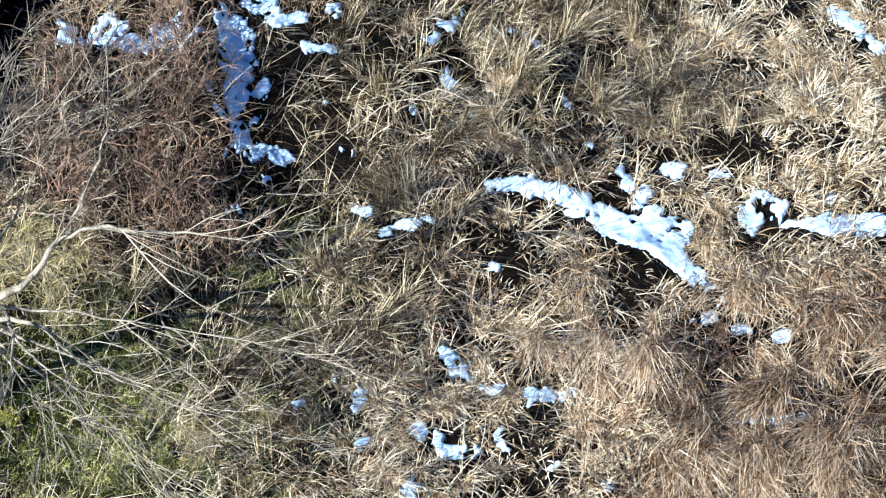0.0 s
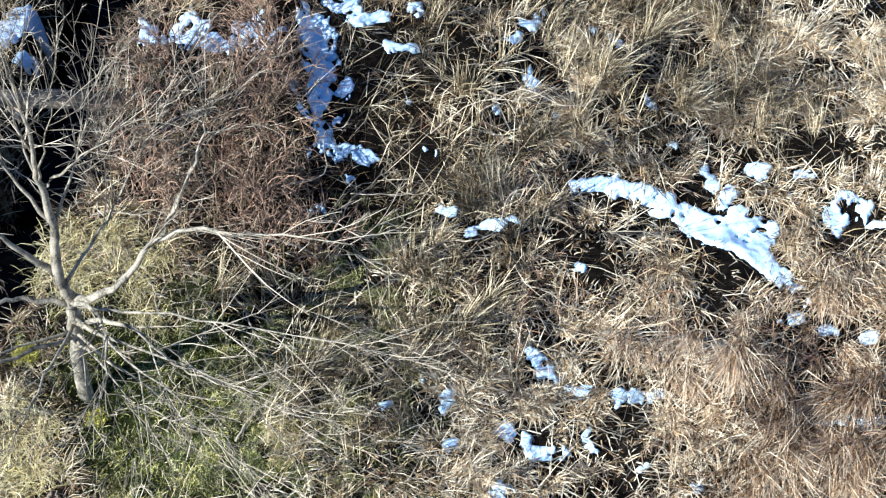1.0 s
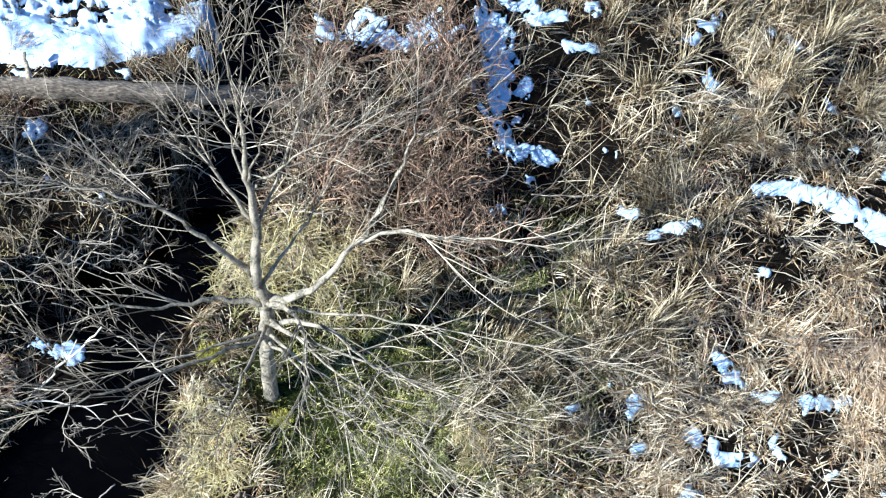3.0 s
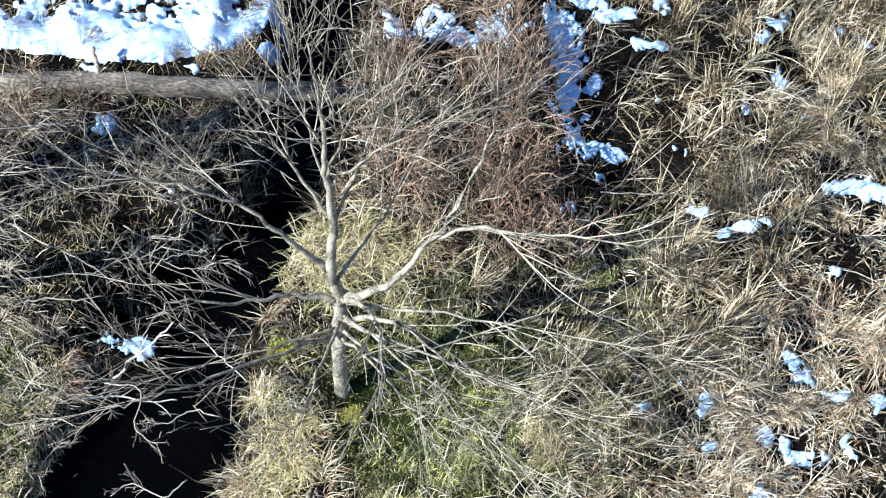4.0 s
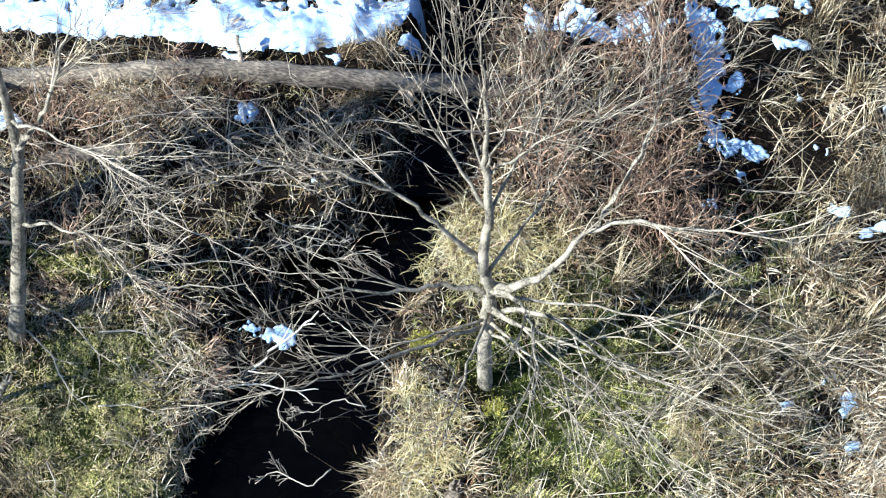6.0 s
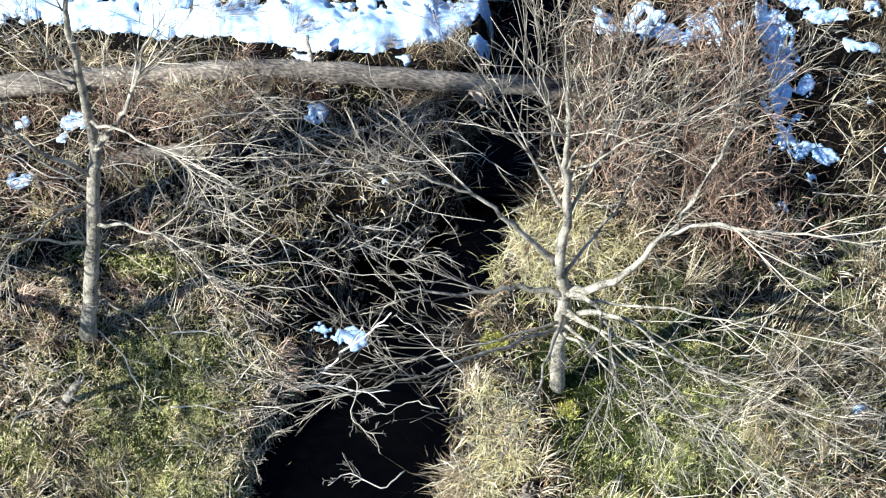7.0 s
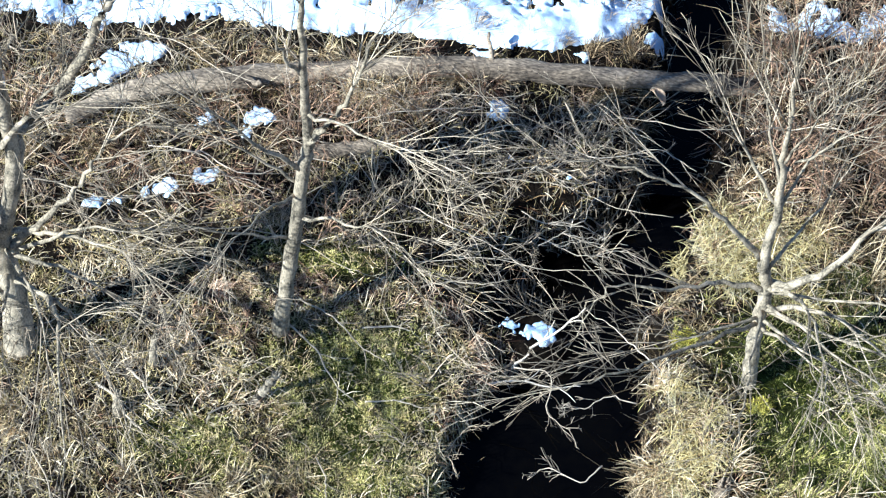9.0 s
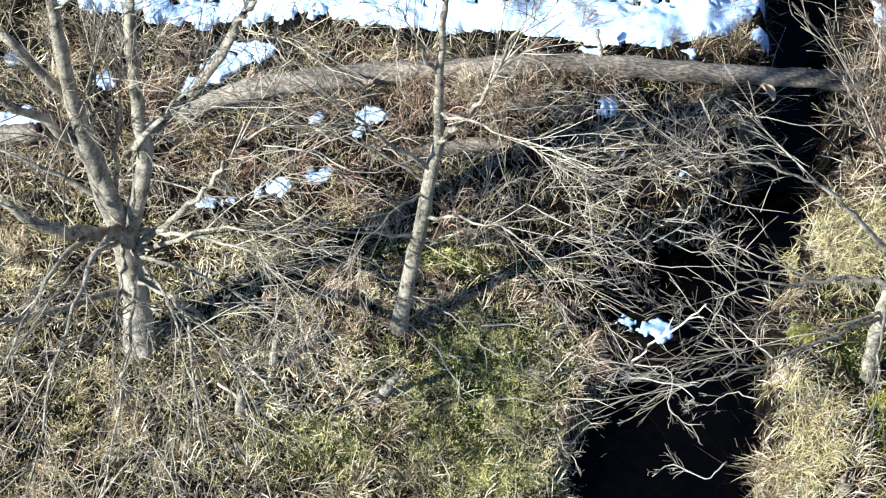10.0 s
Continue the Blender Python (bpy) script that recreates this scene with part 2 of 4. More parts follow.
snow([(-3.15, 8.3, 0.041), (-3.09, 8.16, 0.036)], label=SMALL)
snow([(-2.7, 7.14, 0.041)], label=SMALL)
snow([(-2.44, 7.51, 0.036)], label=SMALL)
snow([(-1.68, 7.96, 0.048)], label=SMALL)
snow([(-1.97, 8.44, 0.041)], label=SMALL)
snow([(-1.09, 8.5, 0.048)], label=SMALL)
snow([(-0.63, 8.7, 0.041)], label=SMALL)
snow([(-0.49, 8.57, 0.036)], label=SMALL)
snow([(-0.79, 9.73, 0.077), (-0.89, 9.54, 0.053)], label=SMALL)
snow([(-0.99, 9.3, 0.059)], label=SMALL)
snow([(-0.81, 8.97, 0.053), (-0.71, 8.8, 0.059)], label=SMALL)
snow([(-0.27, 9.6, 0.048)], label=SMALL)
snow([(-0.05, 9.59, 0.053), (0.06, 9.42, 0.059)], label=SMALL)
snow([(0.36, 8.94, 0.036), (0.47, 8.83, 0.029)], label=SMALL)
snow([(3.04, 10.44, 0.065), (3.2, 10.17, 0.077), (3.47, 9.97, 0.077)], label=DRIFT)
snow([(0.7, 8.36, 0.041)], label=SMALL)
snow([(-11.31, 6.59, 0.095), (-11.12, 6.83, 0.143), (-10.97, 7.04, 0.107), (-10.63, 7.14, 0.095)], label=DRIFT)
snow([(-9.57, 6.57, 0.095), (-9.42, 6.56, 0.059)], label=SMALL)
snow([(-9.64, 6.36, 0.059)], label=SMALL)
snow([(-10.05, 6.49, 0.065)], label=SMALL)
snow([(-10.95, 5.35, 0.041), (-10.69, 5.45, 0.048)], label=SMALL)
snow([(-10.46, 5.61, 0.059), (-10.26, 5.69, 0.071)], label=SMALL)
snow([(-9.95, 5.82, 0.077), (-9.88, 5.86, 0.059)], label=SMALL)
snow([(-7.36, 7.15, 0.059), (-7.25, 7.23, 0.036)], label=SMALL)
snow([(-7.02, 6.67, 0.053)], label=SMALL)
snow([(-6.48, 6.47, 0.036)], label=SMALL)
snow([(-6.92, 5.63, 0.041)], label=SMALL)
snow([(-13.01, 5.77, 0.083), (-12.7, 5.87, 0.071)], label=SMALL)
snow([(-12.15, 6.47, 0.071)], label=SMALL)
snow([(-13.05, 6.52, 0.048)], label=SMALL)
snow([(-10.13, 6.45, 0.053), (-10.03, 6.48, 0.041)], label=SMALL)
snow([(-4.72, 8.85, 0.1), (-4.33, 9.0, 0.2), (-3.92, 8.92, 0.12), (-3.66, 9.0, 0.2), (-3.42, 8.84, 0.1)], 0.045, 0.1, label=SHELF)
snow([(-9.74, 7.86, 0.25), (-8.91, 7.97, 0.25), (-8.26, 8.1, 0.27), (-7.69, 8.14, 0.32), (-7.13, 8.22, 0.32), (-6.59, 8.46, 0.34), (-6.22, 8.7, 0.27), (-5.98, 8.92, 0.16), (-5.82, 9.08, 0.07)], 0.07, 0.045, 0.02, label=SHELF)
snow([(-8.6, 9.0, 0.5), (-7.0, 9.2, 0.5)], 0.05, 0.28, 0.022, label=SHELF)
snow([(-12.6, 7.5, 0.25), (-11.3, 7.6, 0.25), (-10.4, 7.8, 0.25), (-9.9, 7.9, 0.25)], 0.05, 0.12, 0.02, label=SHELF)
snow([(-7.74, 7.76, 0.03), (-7.46, 7.74, 0.03)], label=SMALL)
snow([(-5.89, 8.41, 0.08), (-5.81, 8.5, 0.06)], 0.03, 0.04, label=SMALL)
snow([(-6.58, 8.0, 0.045)], label=SMALL)
snow([(-6.83, 5.08, 0.05), (-6.72, 4.98, 0.07), (-6.57, 4.93, 0.12), (-6.42, 4.95, 0.10)], 0.031, 0.075, label="small snow crust caught at the water's edge")


def snowy(x, y):
    """1 well inside a patch of snow, 0 outside."""
    v = np.zeros(len(x))
    for line, _, rag, _, _ in SNOWS:
        lx, ly, lw = (np.array(c) for c in zip(*line))
        pad = lw.max() + 0.05
        k = np.nonzero((x > lx.min() - pad) & (x < lx.max() + pad) & (y > ly.min() - pad) & (y < ly.max() + pad))[0]
        if len(k):
            d, w = along(x[k], y[k], line)
            v[k] = np.maximum(v[k], np.clip((w - d) / 0.05 + 0.9, 0, 1))
    return v


# ---- grass ----
def blades(name, xy, length, width, azim, rise, droop, tint, mat):
    """Thin ribbons with one bend and a tip. rise: degrees off the ground at the root; droop: degrees lost by the tip."""
    n = len(xy)
    root = np.c_[xy, land(xy[:, 0], xy[:, 1]) - 0.01]
    side = np.c_[-np.sin(azim), np.cos(azim), np.zeros(n)]
    twist = rng.normal(0, 0.5, n)
    side = side * np.cos(twist)[:, None] + np.c_[np.zeros((n, 2)), np.sin(twist)]
    pts, p = [root], root
    for k in range(2):
        a = np.radians(rise - droop * (0.15 + 0.7 * k))
        az = azim + rng.normal(0, 0.13, n)
        step = np.c_[np.cos(az) * np.cos(a), np.sin(az) * np.cos(a), np.sin(a)] * (length / 2)[:, None]
        p = p + step
        floor = land(p[:, 0], p[:, 1]) + 0.008
        p = np.c_[p[:, :2], np.maximum(p[:, 2], np.minimum(floor, p[:, 2] + 0.25))]
        pts.append(p)
    w = width[:, None] * 0.47
    verts = np.stack([pts[0] - side * w, pts[0] + side * w, pts[1] - side * w * 0.9, pts[1] + side * w * 0.9, pts[2]], 1).reshape(-1, 3)
    loops = ((np.arange(n) * 5)[:, None] + np.array([0, 1, 3, 2, 2, 3, 4])).ravel()
    return raw_mesh(name, verts, np.tile([4, 3], n), loops, mat, np.repeat(tint, 5, 0))


REDS = [(-10.2, 6.2, 1.6, 0.7), (-8.2, 6.6, 0.9, 0.4), (-7.1, 4.3, 0.45, 0.5), (-8.4, 4.9, 0.8, 0.25), (-3.7, 7.8, 0.9, 0.8), (-3.0, 7.3, 0.6, 0.5), (2.2, 5.7, 0.8, 0.6), (1.6, 6.0, 0.5, 0.5), (-6.9, 4.6, 0.5, 0.4), (-7.6, 7.2, 1.2, 0.35), (3.4, 6.4, 0.5, 0.5), (-9.5, 4.5, 0.6, 0.3)]
PALES = [(-8.5, 4.0, 0.5, 0.3), (-9.7, 3.3, 0.5, 0.3), (-10.6, 4.6, 0.6, 0.3), (-9.35, 3.9, 0.5, 0.4), (-9.0, 3.45, 0.4, 0.25), (-7.6, 3.0, 0.5, 0.3), (-0.9, 4.9, 0.7, 0.4), (1.5, 4.9, 0.9, 0.5), (0.9, 6.2, 0.6, 0.35), (-0.2, 5.5, 0.5, 0.4), (0.3, 5.0, 0.8, 0.45), (2.2, 9.9, 0.9, 0.6), (3.4, 9.6, 0.9, 0.8), (-4.4, 7.6, 0.5, 0.5), (0.4, 8.4, 0.4, 0.3), (-0.2, 8.5, 0.5, 0.45), (-1.2, 7.35, 0.4, 0.4), (0.3, 7.45, 0.6, 0.2), (-1.6, 6.2, 0.6, 0.4), (-1.0, 5.3, 0.5, 0.5), (-1.85, 4.45, 0.6, 0.4), (-4.4, 6.7, 0.4, 0.35), (-7.15, 3.9, 0.35, 0.7), (-8.5, 4.85, 0.7, 0.25), (-8.7, 7.0, 0.5, 0.2), (-6.6, 6.3, 0.35, 0.3), (-4.3, 6.1, 0.5, 0.4), (-1.7, 5.3, 0.6, 0.4), (-4.95, 4.0, 0.4, 0.7), (-5.0, 6.0, 0.35, 0.35), (1.2, 9.3, 1.6, 1.3), (3.0, 8.9, 1.2, 1.2), (0.5, 8.9, 0.5, 0.8), (1.3, 5.5, 0.6, 0.9), (0.5, 6.6, 0.9, 0.6), (3.6, 6.8, 0.8, 1.5), (0.0, 5.2, 0.5, 0.4)]
# dark spots: grass thinned to black soil, for shade and for bare hollows
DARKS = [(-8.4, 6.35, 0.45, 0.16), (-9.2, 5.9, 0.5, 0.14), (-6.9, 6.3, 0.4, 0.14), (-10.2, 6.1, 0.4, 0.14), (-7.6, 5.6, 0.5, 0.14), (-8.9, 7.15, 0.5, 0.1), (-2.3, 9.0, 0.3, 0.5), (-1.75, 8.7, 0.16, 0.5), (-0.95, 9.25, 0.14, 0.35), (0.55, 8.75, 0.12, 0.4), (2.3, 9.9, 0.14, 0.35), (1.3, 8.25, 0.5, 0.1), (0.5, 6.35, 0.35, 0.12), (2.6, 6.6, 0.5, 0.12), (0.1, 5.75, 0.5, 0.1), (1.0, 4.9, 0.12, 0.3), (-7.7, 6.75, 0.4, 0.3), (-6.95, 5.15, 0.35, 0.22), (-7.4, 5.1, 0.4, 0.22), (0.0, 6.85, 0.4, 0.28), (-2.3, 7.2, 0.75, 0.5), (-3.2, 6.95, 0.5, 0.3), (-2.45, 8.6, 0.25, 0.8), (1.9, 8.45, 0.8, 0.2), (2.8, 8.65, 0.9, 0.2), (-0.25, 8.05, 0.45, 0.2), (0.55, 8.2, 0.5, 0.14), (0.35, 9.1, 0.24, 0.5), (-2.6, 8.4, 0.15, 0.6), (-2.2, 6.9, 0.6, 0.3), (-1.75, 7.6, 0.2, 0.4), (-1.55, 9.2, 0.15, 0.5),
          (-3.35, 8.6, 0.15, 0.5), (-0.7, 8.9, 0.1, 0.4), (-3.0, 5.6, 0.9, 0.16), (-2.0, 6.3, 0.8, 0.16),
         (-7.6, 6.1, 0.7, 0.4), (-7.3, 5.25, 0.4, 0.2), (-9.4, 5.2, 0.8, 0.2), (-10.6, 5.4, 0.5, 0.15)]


def scatter(n, x0=-14.0, x1=4.8, y0=1.2, y1=11.2):
    """Points in the strip of land under the camera's way."""
    p = np.c_[rng.uniform(x0, x1, n), rng.uniform(y0, y1, n)]
    mid = 7.3 + 0.21 * (p[:, 0] + 0.6)
    return p[(np.abs(p[:, 1] - mid) < 3.8) & (p[:, 1] > y0)]


def clumped(p, scale, seed, hard):
    v = 0.5 + 0.5 * vnoise(p[:, 0], p[:, 1], scale, seed)
    return rng.uniform(0, 1, len(p)) < np.clip(hard * (v - 0.5) + 0.55, 0.05, 1)


def combed(p, seed, swing):
    """A direction that turns slowly over the land, mostly down the slope, with a fan out of each tuft."""
    a = 1.5 * vnoise(p[:, 0], p[:, 1], 0.9, seed) + 1.5 * vnoise(p[:, 0], p[:, 1], 0.3, seed + 1)
    return a * swing + rng.normal(0, 0.4, len(p)) - 1.45


def hollow(x, y):
    """Bare gaps between the tufts, more of them in the eastern straw."""
    v = 0.9 * vnoise(x, y, 0.34, 15) + 0.9 * vnoise(x, y, 0.13, 16)
    return np.clip(-4.0 * v - 0.2, 0, 1) * (0.22 + 0.3 / (1 + np.exp(-(x + 6.0) / 0.3)) + 0.43 / (1 + np.exp(-(x + 2.0) / 0.5)))


def tufts(p, cell, seed):
    """The nearest of many loosely spread tuft centres, and four random numbers of that tuft."""
    best, own = np.full(len(p), 1e9), np.zeros((len(p), 6))
    q = np.c_[0.88 * p[:, 0] - 0.48 * p[:, 1], 0.48 * p[:, 0] + 0.88 * p[:, 1]] / cell
    home = np.floor(q)

    def h(a, b, k):
        v = np.sin(a * 127.1 + b * 311.7 + (seed + k) * 74.7) * 43758.5453
        return v - np.floor(v)

    for a in (-1, 0, 1):
        for b in (-1, 0, 1):
            i, j = home[:, 0] + a, home[:, 1] + b
            c = np.c_[i + h(i, j, 1), j + h(i, j, 2)]
            d = np.hypot(*(q - c).T)
            k = d < best
            best[k] = d[k]
            i, j, c = i[k], j[k], c[k] * cell
            own[k] = np.c_[0.88 * c[:, 0] + 0.48 * c[:, 1], -0.48 * c[:, 0] + 0.88 * c[:, 1], h(i, j, 3), h(i, j, 4), h(i, j, 5), h(i, j, 6)]
    return own[:, :2], best, own[:, 2:]


def grass(name, label, n, shades, where, length, width, rise, mat=BLADE, category="grass", bank=-0.07, seed=11, wild=0.0, droop=(0, 55), hard=2.6, swing=1.0, west=0.0, glow=0.0, tuft=0.26, bright=PALES, base=0.48, area=(), pull=0.5, fan=0.8, gaps=0.16, lean=1.4, head=0.0, cleared=0.96):
    """Blades that fan out of tufts: each tuft has its own height, shade and lean, and some tufts are missing."""
    p = scatter(n, *area)
    p = p[clumped(p, tuft, seed, hard)]
    p = p[rng.uniform(0, 1, len(p)) < where(p[:, 0], p[:, 1])]
    mid, far_, own = tufts(p, tuft * 1.15, seed)
    k = own[:, 2] > gaps
    p, mid, far_, own = p[k], mid[k], far_[k], own[k]
    away = p - mid
    p = mid + away * (1 - pull)
    ok = creek_off(p[:, 0], p[:, 1]) > bank + 0.15 * vnoise(p[:, 0], p[:, 1], 0.3, seed)
    ok &= rng.uniform(0, 1, len(p)) > hollow(p[:, 0], p[:, 1])
    ok &= rng.uniform(0, 1, len(p)) > cleared * np.maximum.reduce([snowy(p[:, 0], p[:, 1]), 0.9 * snowy(p[:, 0], p[:, 1] + 0.09), 0.7 * snowy(p[:, 0], p[:, 1] + 0.18), 0.6 * snowy(p[:, 0], p[:, 1] - 0.1)])
    p, far_, own, away = p[ok], far_[ok], own[ok], away[ok]
    k = len(p)
    az = combed(p, seed, swing) + lean * (own[:, 3] - 0.5) + head
    unit = away / (np.hypot(*away.T)[:, None] + 1e-6) * fan * np.clip(far_, 0.2, 1)[:, None] * 1.6
    az = np.arctan2(np.sin(az) + unit[:, 1], np.cos(az) + unit[:, 0]) + (wild + west * (1 - east(p[:, 0]))) * rng.normal(0, 1, k)
    # about a quarter of the blades near-black, imitating shaded gaps
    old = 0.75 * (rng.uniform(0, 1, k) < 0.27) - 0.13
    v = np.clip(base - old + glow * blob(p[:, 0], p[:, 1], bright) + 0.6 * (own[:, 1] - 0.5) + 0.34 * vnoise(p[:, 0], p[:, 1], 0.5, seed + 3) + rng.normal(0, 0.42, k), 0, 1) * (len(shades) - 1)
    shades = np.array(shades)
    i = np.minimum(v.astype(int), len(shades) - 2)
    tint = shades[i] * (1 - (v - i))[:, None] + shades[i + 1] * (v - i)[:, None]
    low = 1 - 0.4 / (1 + np.exp((p[:, 0] + 6.6) / 0.2)) / (1 + np.exp((p[:, 1] - 5.6) / 0.3))
    me = blades(name, p, rng.uniform(*length, k) * (0.5 + 0.85 * own[:, 0]) * low, rng.uniform(*width, k) * (1 + 0.3 * east(p[:, 0])), az, rng.uniform(*rise, k), rng.uniform(*droop, k), tint, mat)
    return tagged(new(name, me), label, category, kind="stuff")


# growth thinned so more black soil shows, partly to imitate shade
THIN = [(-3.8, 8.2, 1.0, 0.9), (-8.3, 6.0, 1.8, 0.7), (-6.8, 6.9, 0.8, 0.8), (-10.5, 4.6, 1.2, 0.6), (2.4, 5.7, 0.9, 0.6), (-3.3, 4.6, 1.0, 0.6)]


# first list: band of the tree's shadow, thinned so dark ground shows
TREESHADE = [(-3.4, 5.2, 0.5, 0.25), (-2.9, 5.65, 0.5, 0.28), (-2.35, 6.15, 0.5, 0.3), (-2.2, 7.1, 0.5, 0.3)]
STANDS = [(-1.6, 8.4, 0.6, 1.2), (-1.2, 7.4, 0.5, 0.6), (-1.2, 6.1, 0.6, 0.5), (-0.4, 8.9, 0.7, 0.9), (-0.95, 7.0, 0.45, 0.5), (0.6, 9.6, 0.9, 0.8), (-3.3, 7.4, 0.7, 0.7), (-3.0, 6.2, 0.9, 0.6), (-2.3, 5.5, 1.0, 0.7), (-1.5, 6.0, 0.8, 0.6), (1.2, 8.9, 1.0, 0.5)]
DROOPS = [(2.6, 5.7, 1.1, 1.0), (3.7, 6.6, 0.9, 0.9), (1.5, 6.0, 0.7, 0.5), (3.0, 4.6, 1.2, 0.7)]


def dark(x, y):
    """How much grows: little in bare hollows, less in thin stands; bared black soil imitates shade."""
    return (1 - 0.93 * blob(x, y, DARKS)) * (1 - 0.35 * blob(x, y, TREESHADE)) * (1 - 0.72 * blob(x, y, THIN))


def east(x):
    return 1 / (1 + np.exp(-(x + 1.6) / 0.5))


# low tones near-black, so the shade deep in the grass is in the colours
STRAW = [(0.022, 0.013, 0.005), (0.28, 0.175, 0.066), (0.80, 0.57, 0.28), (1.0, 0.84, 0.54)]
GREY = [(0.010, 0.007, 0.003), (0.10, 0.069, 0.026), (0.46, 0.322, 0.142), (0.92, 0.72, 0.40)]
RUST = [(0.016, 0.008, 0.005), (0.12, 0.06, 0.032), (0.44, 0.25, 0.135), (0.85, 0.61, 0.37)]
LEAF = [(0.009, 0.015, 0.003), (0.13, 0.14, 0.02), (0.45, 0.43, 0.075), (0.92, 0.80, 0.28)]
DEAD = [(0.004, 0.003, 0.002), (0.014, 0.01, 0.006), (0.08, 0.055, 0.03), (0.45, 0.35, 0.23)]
# moss here is tinted lighter, as sunlit; moss by the tree stays shade-dark
WESTGREEN = [(-8.0, 3.6, 1.2, 1.1)]


def bare(x, y):
    """Brown gaps in the moss."""
    return np.clip(0.75 + 1.3 * vnoise(x, y, 0.3, 7) + 0.7 * vnoise(x, y, 0.11, 8), 0.08, 1)


def ungreen(x, y, k):
    return 1 - k * np.clip(1.6 * blob(x, y, GREENS), 0, 1)


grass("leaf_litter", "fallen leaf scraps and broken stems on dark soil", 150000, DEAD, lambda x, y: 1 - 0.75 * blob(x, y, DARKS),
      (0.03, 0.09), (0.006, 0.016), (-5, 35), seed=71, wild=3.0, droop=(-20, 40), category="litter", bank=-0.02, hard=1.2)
grass("straw_grass", "matted golden straw grass lying in tufts", 720000, STRAW,
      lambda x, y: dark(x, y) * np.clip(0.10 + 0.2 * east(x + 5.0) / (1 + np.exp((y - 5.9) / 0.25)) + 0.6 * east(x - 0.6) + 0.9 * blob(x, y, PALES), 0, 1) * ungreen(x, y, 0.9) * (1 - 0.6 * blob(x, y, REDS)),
      (0.10, 0.36), (0.005, 0.0105), (15, 82), seed=11, swing=1.1, base=0.68, hard=4.2, wild=0.7, glow=0.4, fan=0.45, pull=0.3, tuft=0.2, gaps=0.2)
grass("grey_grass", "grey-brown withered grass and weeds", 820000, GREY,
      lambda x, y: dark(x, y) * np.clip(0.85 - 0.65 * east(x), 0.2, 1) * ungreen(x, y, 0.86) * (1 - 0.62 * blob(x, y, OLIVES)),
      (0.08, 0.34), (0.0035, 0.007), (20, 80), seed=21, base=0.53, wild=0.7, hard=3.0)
grass("weed_stalks", "thin pale dead stalks standing and leaning", 190000, [(0.07, 0.05, 0.03), (0.42, 0.32, 0.17), (0.95, 0.79, 0.50)],
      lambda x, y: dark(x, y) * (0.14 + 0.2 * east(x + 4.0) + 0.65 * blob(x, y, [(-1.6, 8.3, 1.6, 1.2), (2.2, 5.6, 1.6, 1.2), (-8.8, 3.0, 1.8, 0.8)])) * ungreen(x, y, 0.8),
      (0.3, 0.75), (0.004, 0.008), (8, 75), seed=51, wild=0.9, droop=(0, 35), category="weeds", hard=1.0)
grass("standing_stalks", "thin grey-tan stalks standing close together", 330000, [(0.012, 0.009, 0.005), (0.14, 0.10, 0.045), (0.52, 0.39, 0.185), (0.97, 0.79, 0.46)],
      lambda x, y: (1 - 0.9 * blob(x, y, DARKS)) * np.clip(1.2 * blob(x, y, STANDS), 0, 1) * (1 - blob(x, y, [(-2.88, 8.5, 0.35, 1.0), (-2.4, 7.6, 0.35, 0.25)])) * (1 - 0.55 * blob(x, y, TREESHADE)),
      (0.22, 0.62), (0.004, 0.0085), (40, 88), seed=101, wild=0.7, droop=(-5, 30), category="weeds", hard=3.4, tuft=0.2, glow=0.2, base=0.44, area=(-4.2, 4.8, 4.0, 11.2), fan=0.3, pull=0.3, gaps=0.22)
grass("hanging_stems", "long warm straw stems drooping down the slope", 330000, [(0.02, 0.010, 0.004), (0.36, 0.21, 0.09), (0.92, 0.62, 0.32), (1.0, 0.80, 0.50)],
      lambda x, y: (1 - 0.6 * blob(x, y, DARKS)) * np.clip(1.2 * blob(x, y, DROOPS), 0, 1),
      (0.22, 0.7), (0.0045, 0.0095), (40, 85), seed=111, swing=0.3, wild=0.22, droop=(20, 90), category="grass", hard=0.9, tuft=0.26, area=(-1.0, 4.8, 3.6, 8.0), fan=0.0, pull=0.0, gaps=0.12, base=0.78, lean=0.35, head=-0.25, cleared=0.9)
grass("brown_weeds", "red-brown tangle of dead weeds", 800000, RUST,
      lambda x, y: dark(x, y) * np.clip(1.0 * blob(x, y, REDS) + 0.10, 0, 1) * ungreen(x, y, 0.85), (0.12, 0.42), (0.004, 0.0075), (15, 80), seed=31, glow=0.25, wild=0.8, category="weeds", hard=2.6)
grass("matted_straw", "pale short curled straw pressed into a mat", 560000, STRAW,
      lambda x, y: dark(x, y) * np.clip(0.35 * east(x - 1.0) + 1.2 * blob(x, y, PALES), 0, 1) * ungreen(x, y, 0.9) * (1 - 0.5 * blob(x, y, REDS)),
      (0.05, 0.17), (0.006, 0.0115), (0, 65), seed=81, wild=1.5, hard=3.8, tuft=0.15, glow=0.25, base=0.6, droop=(-40, 60), fan=0.3, pull=0.2)
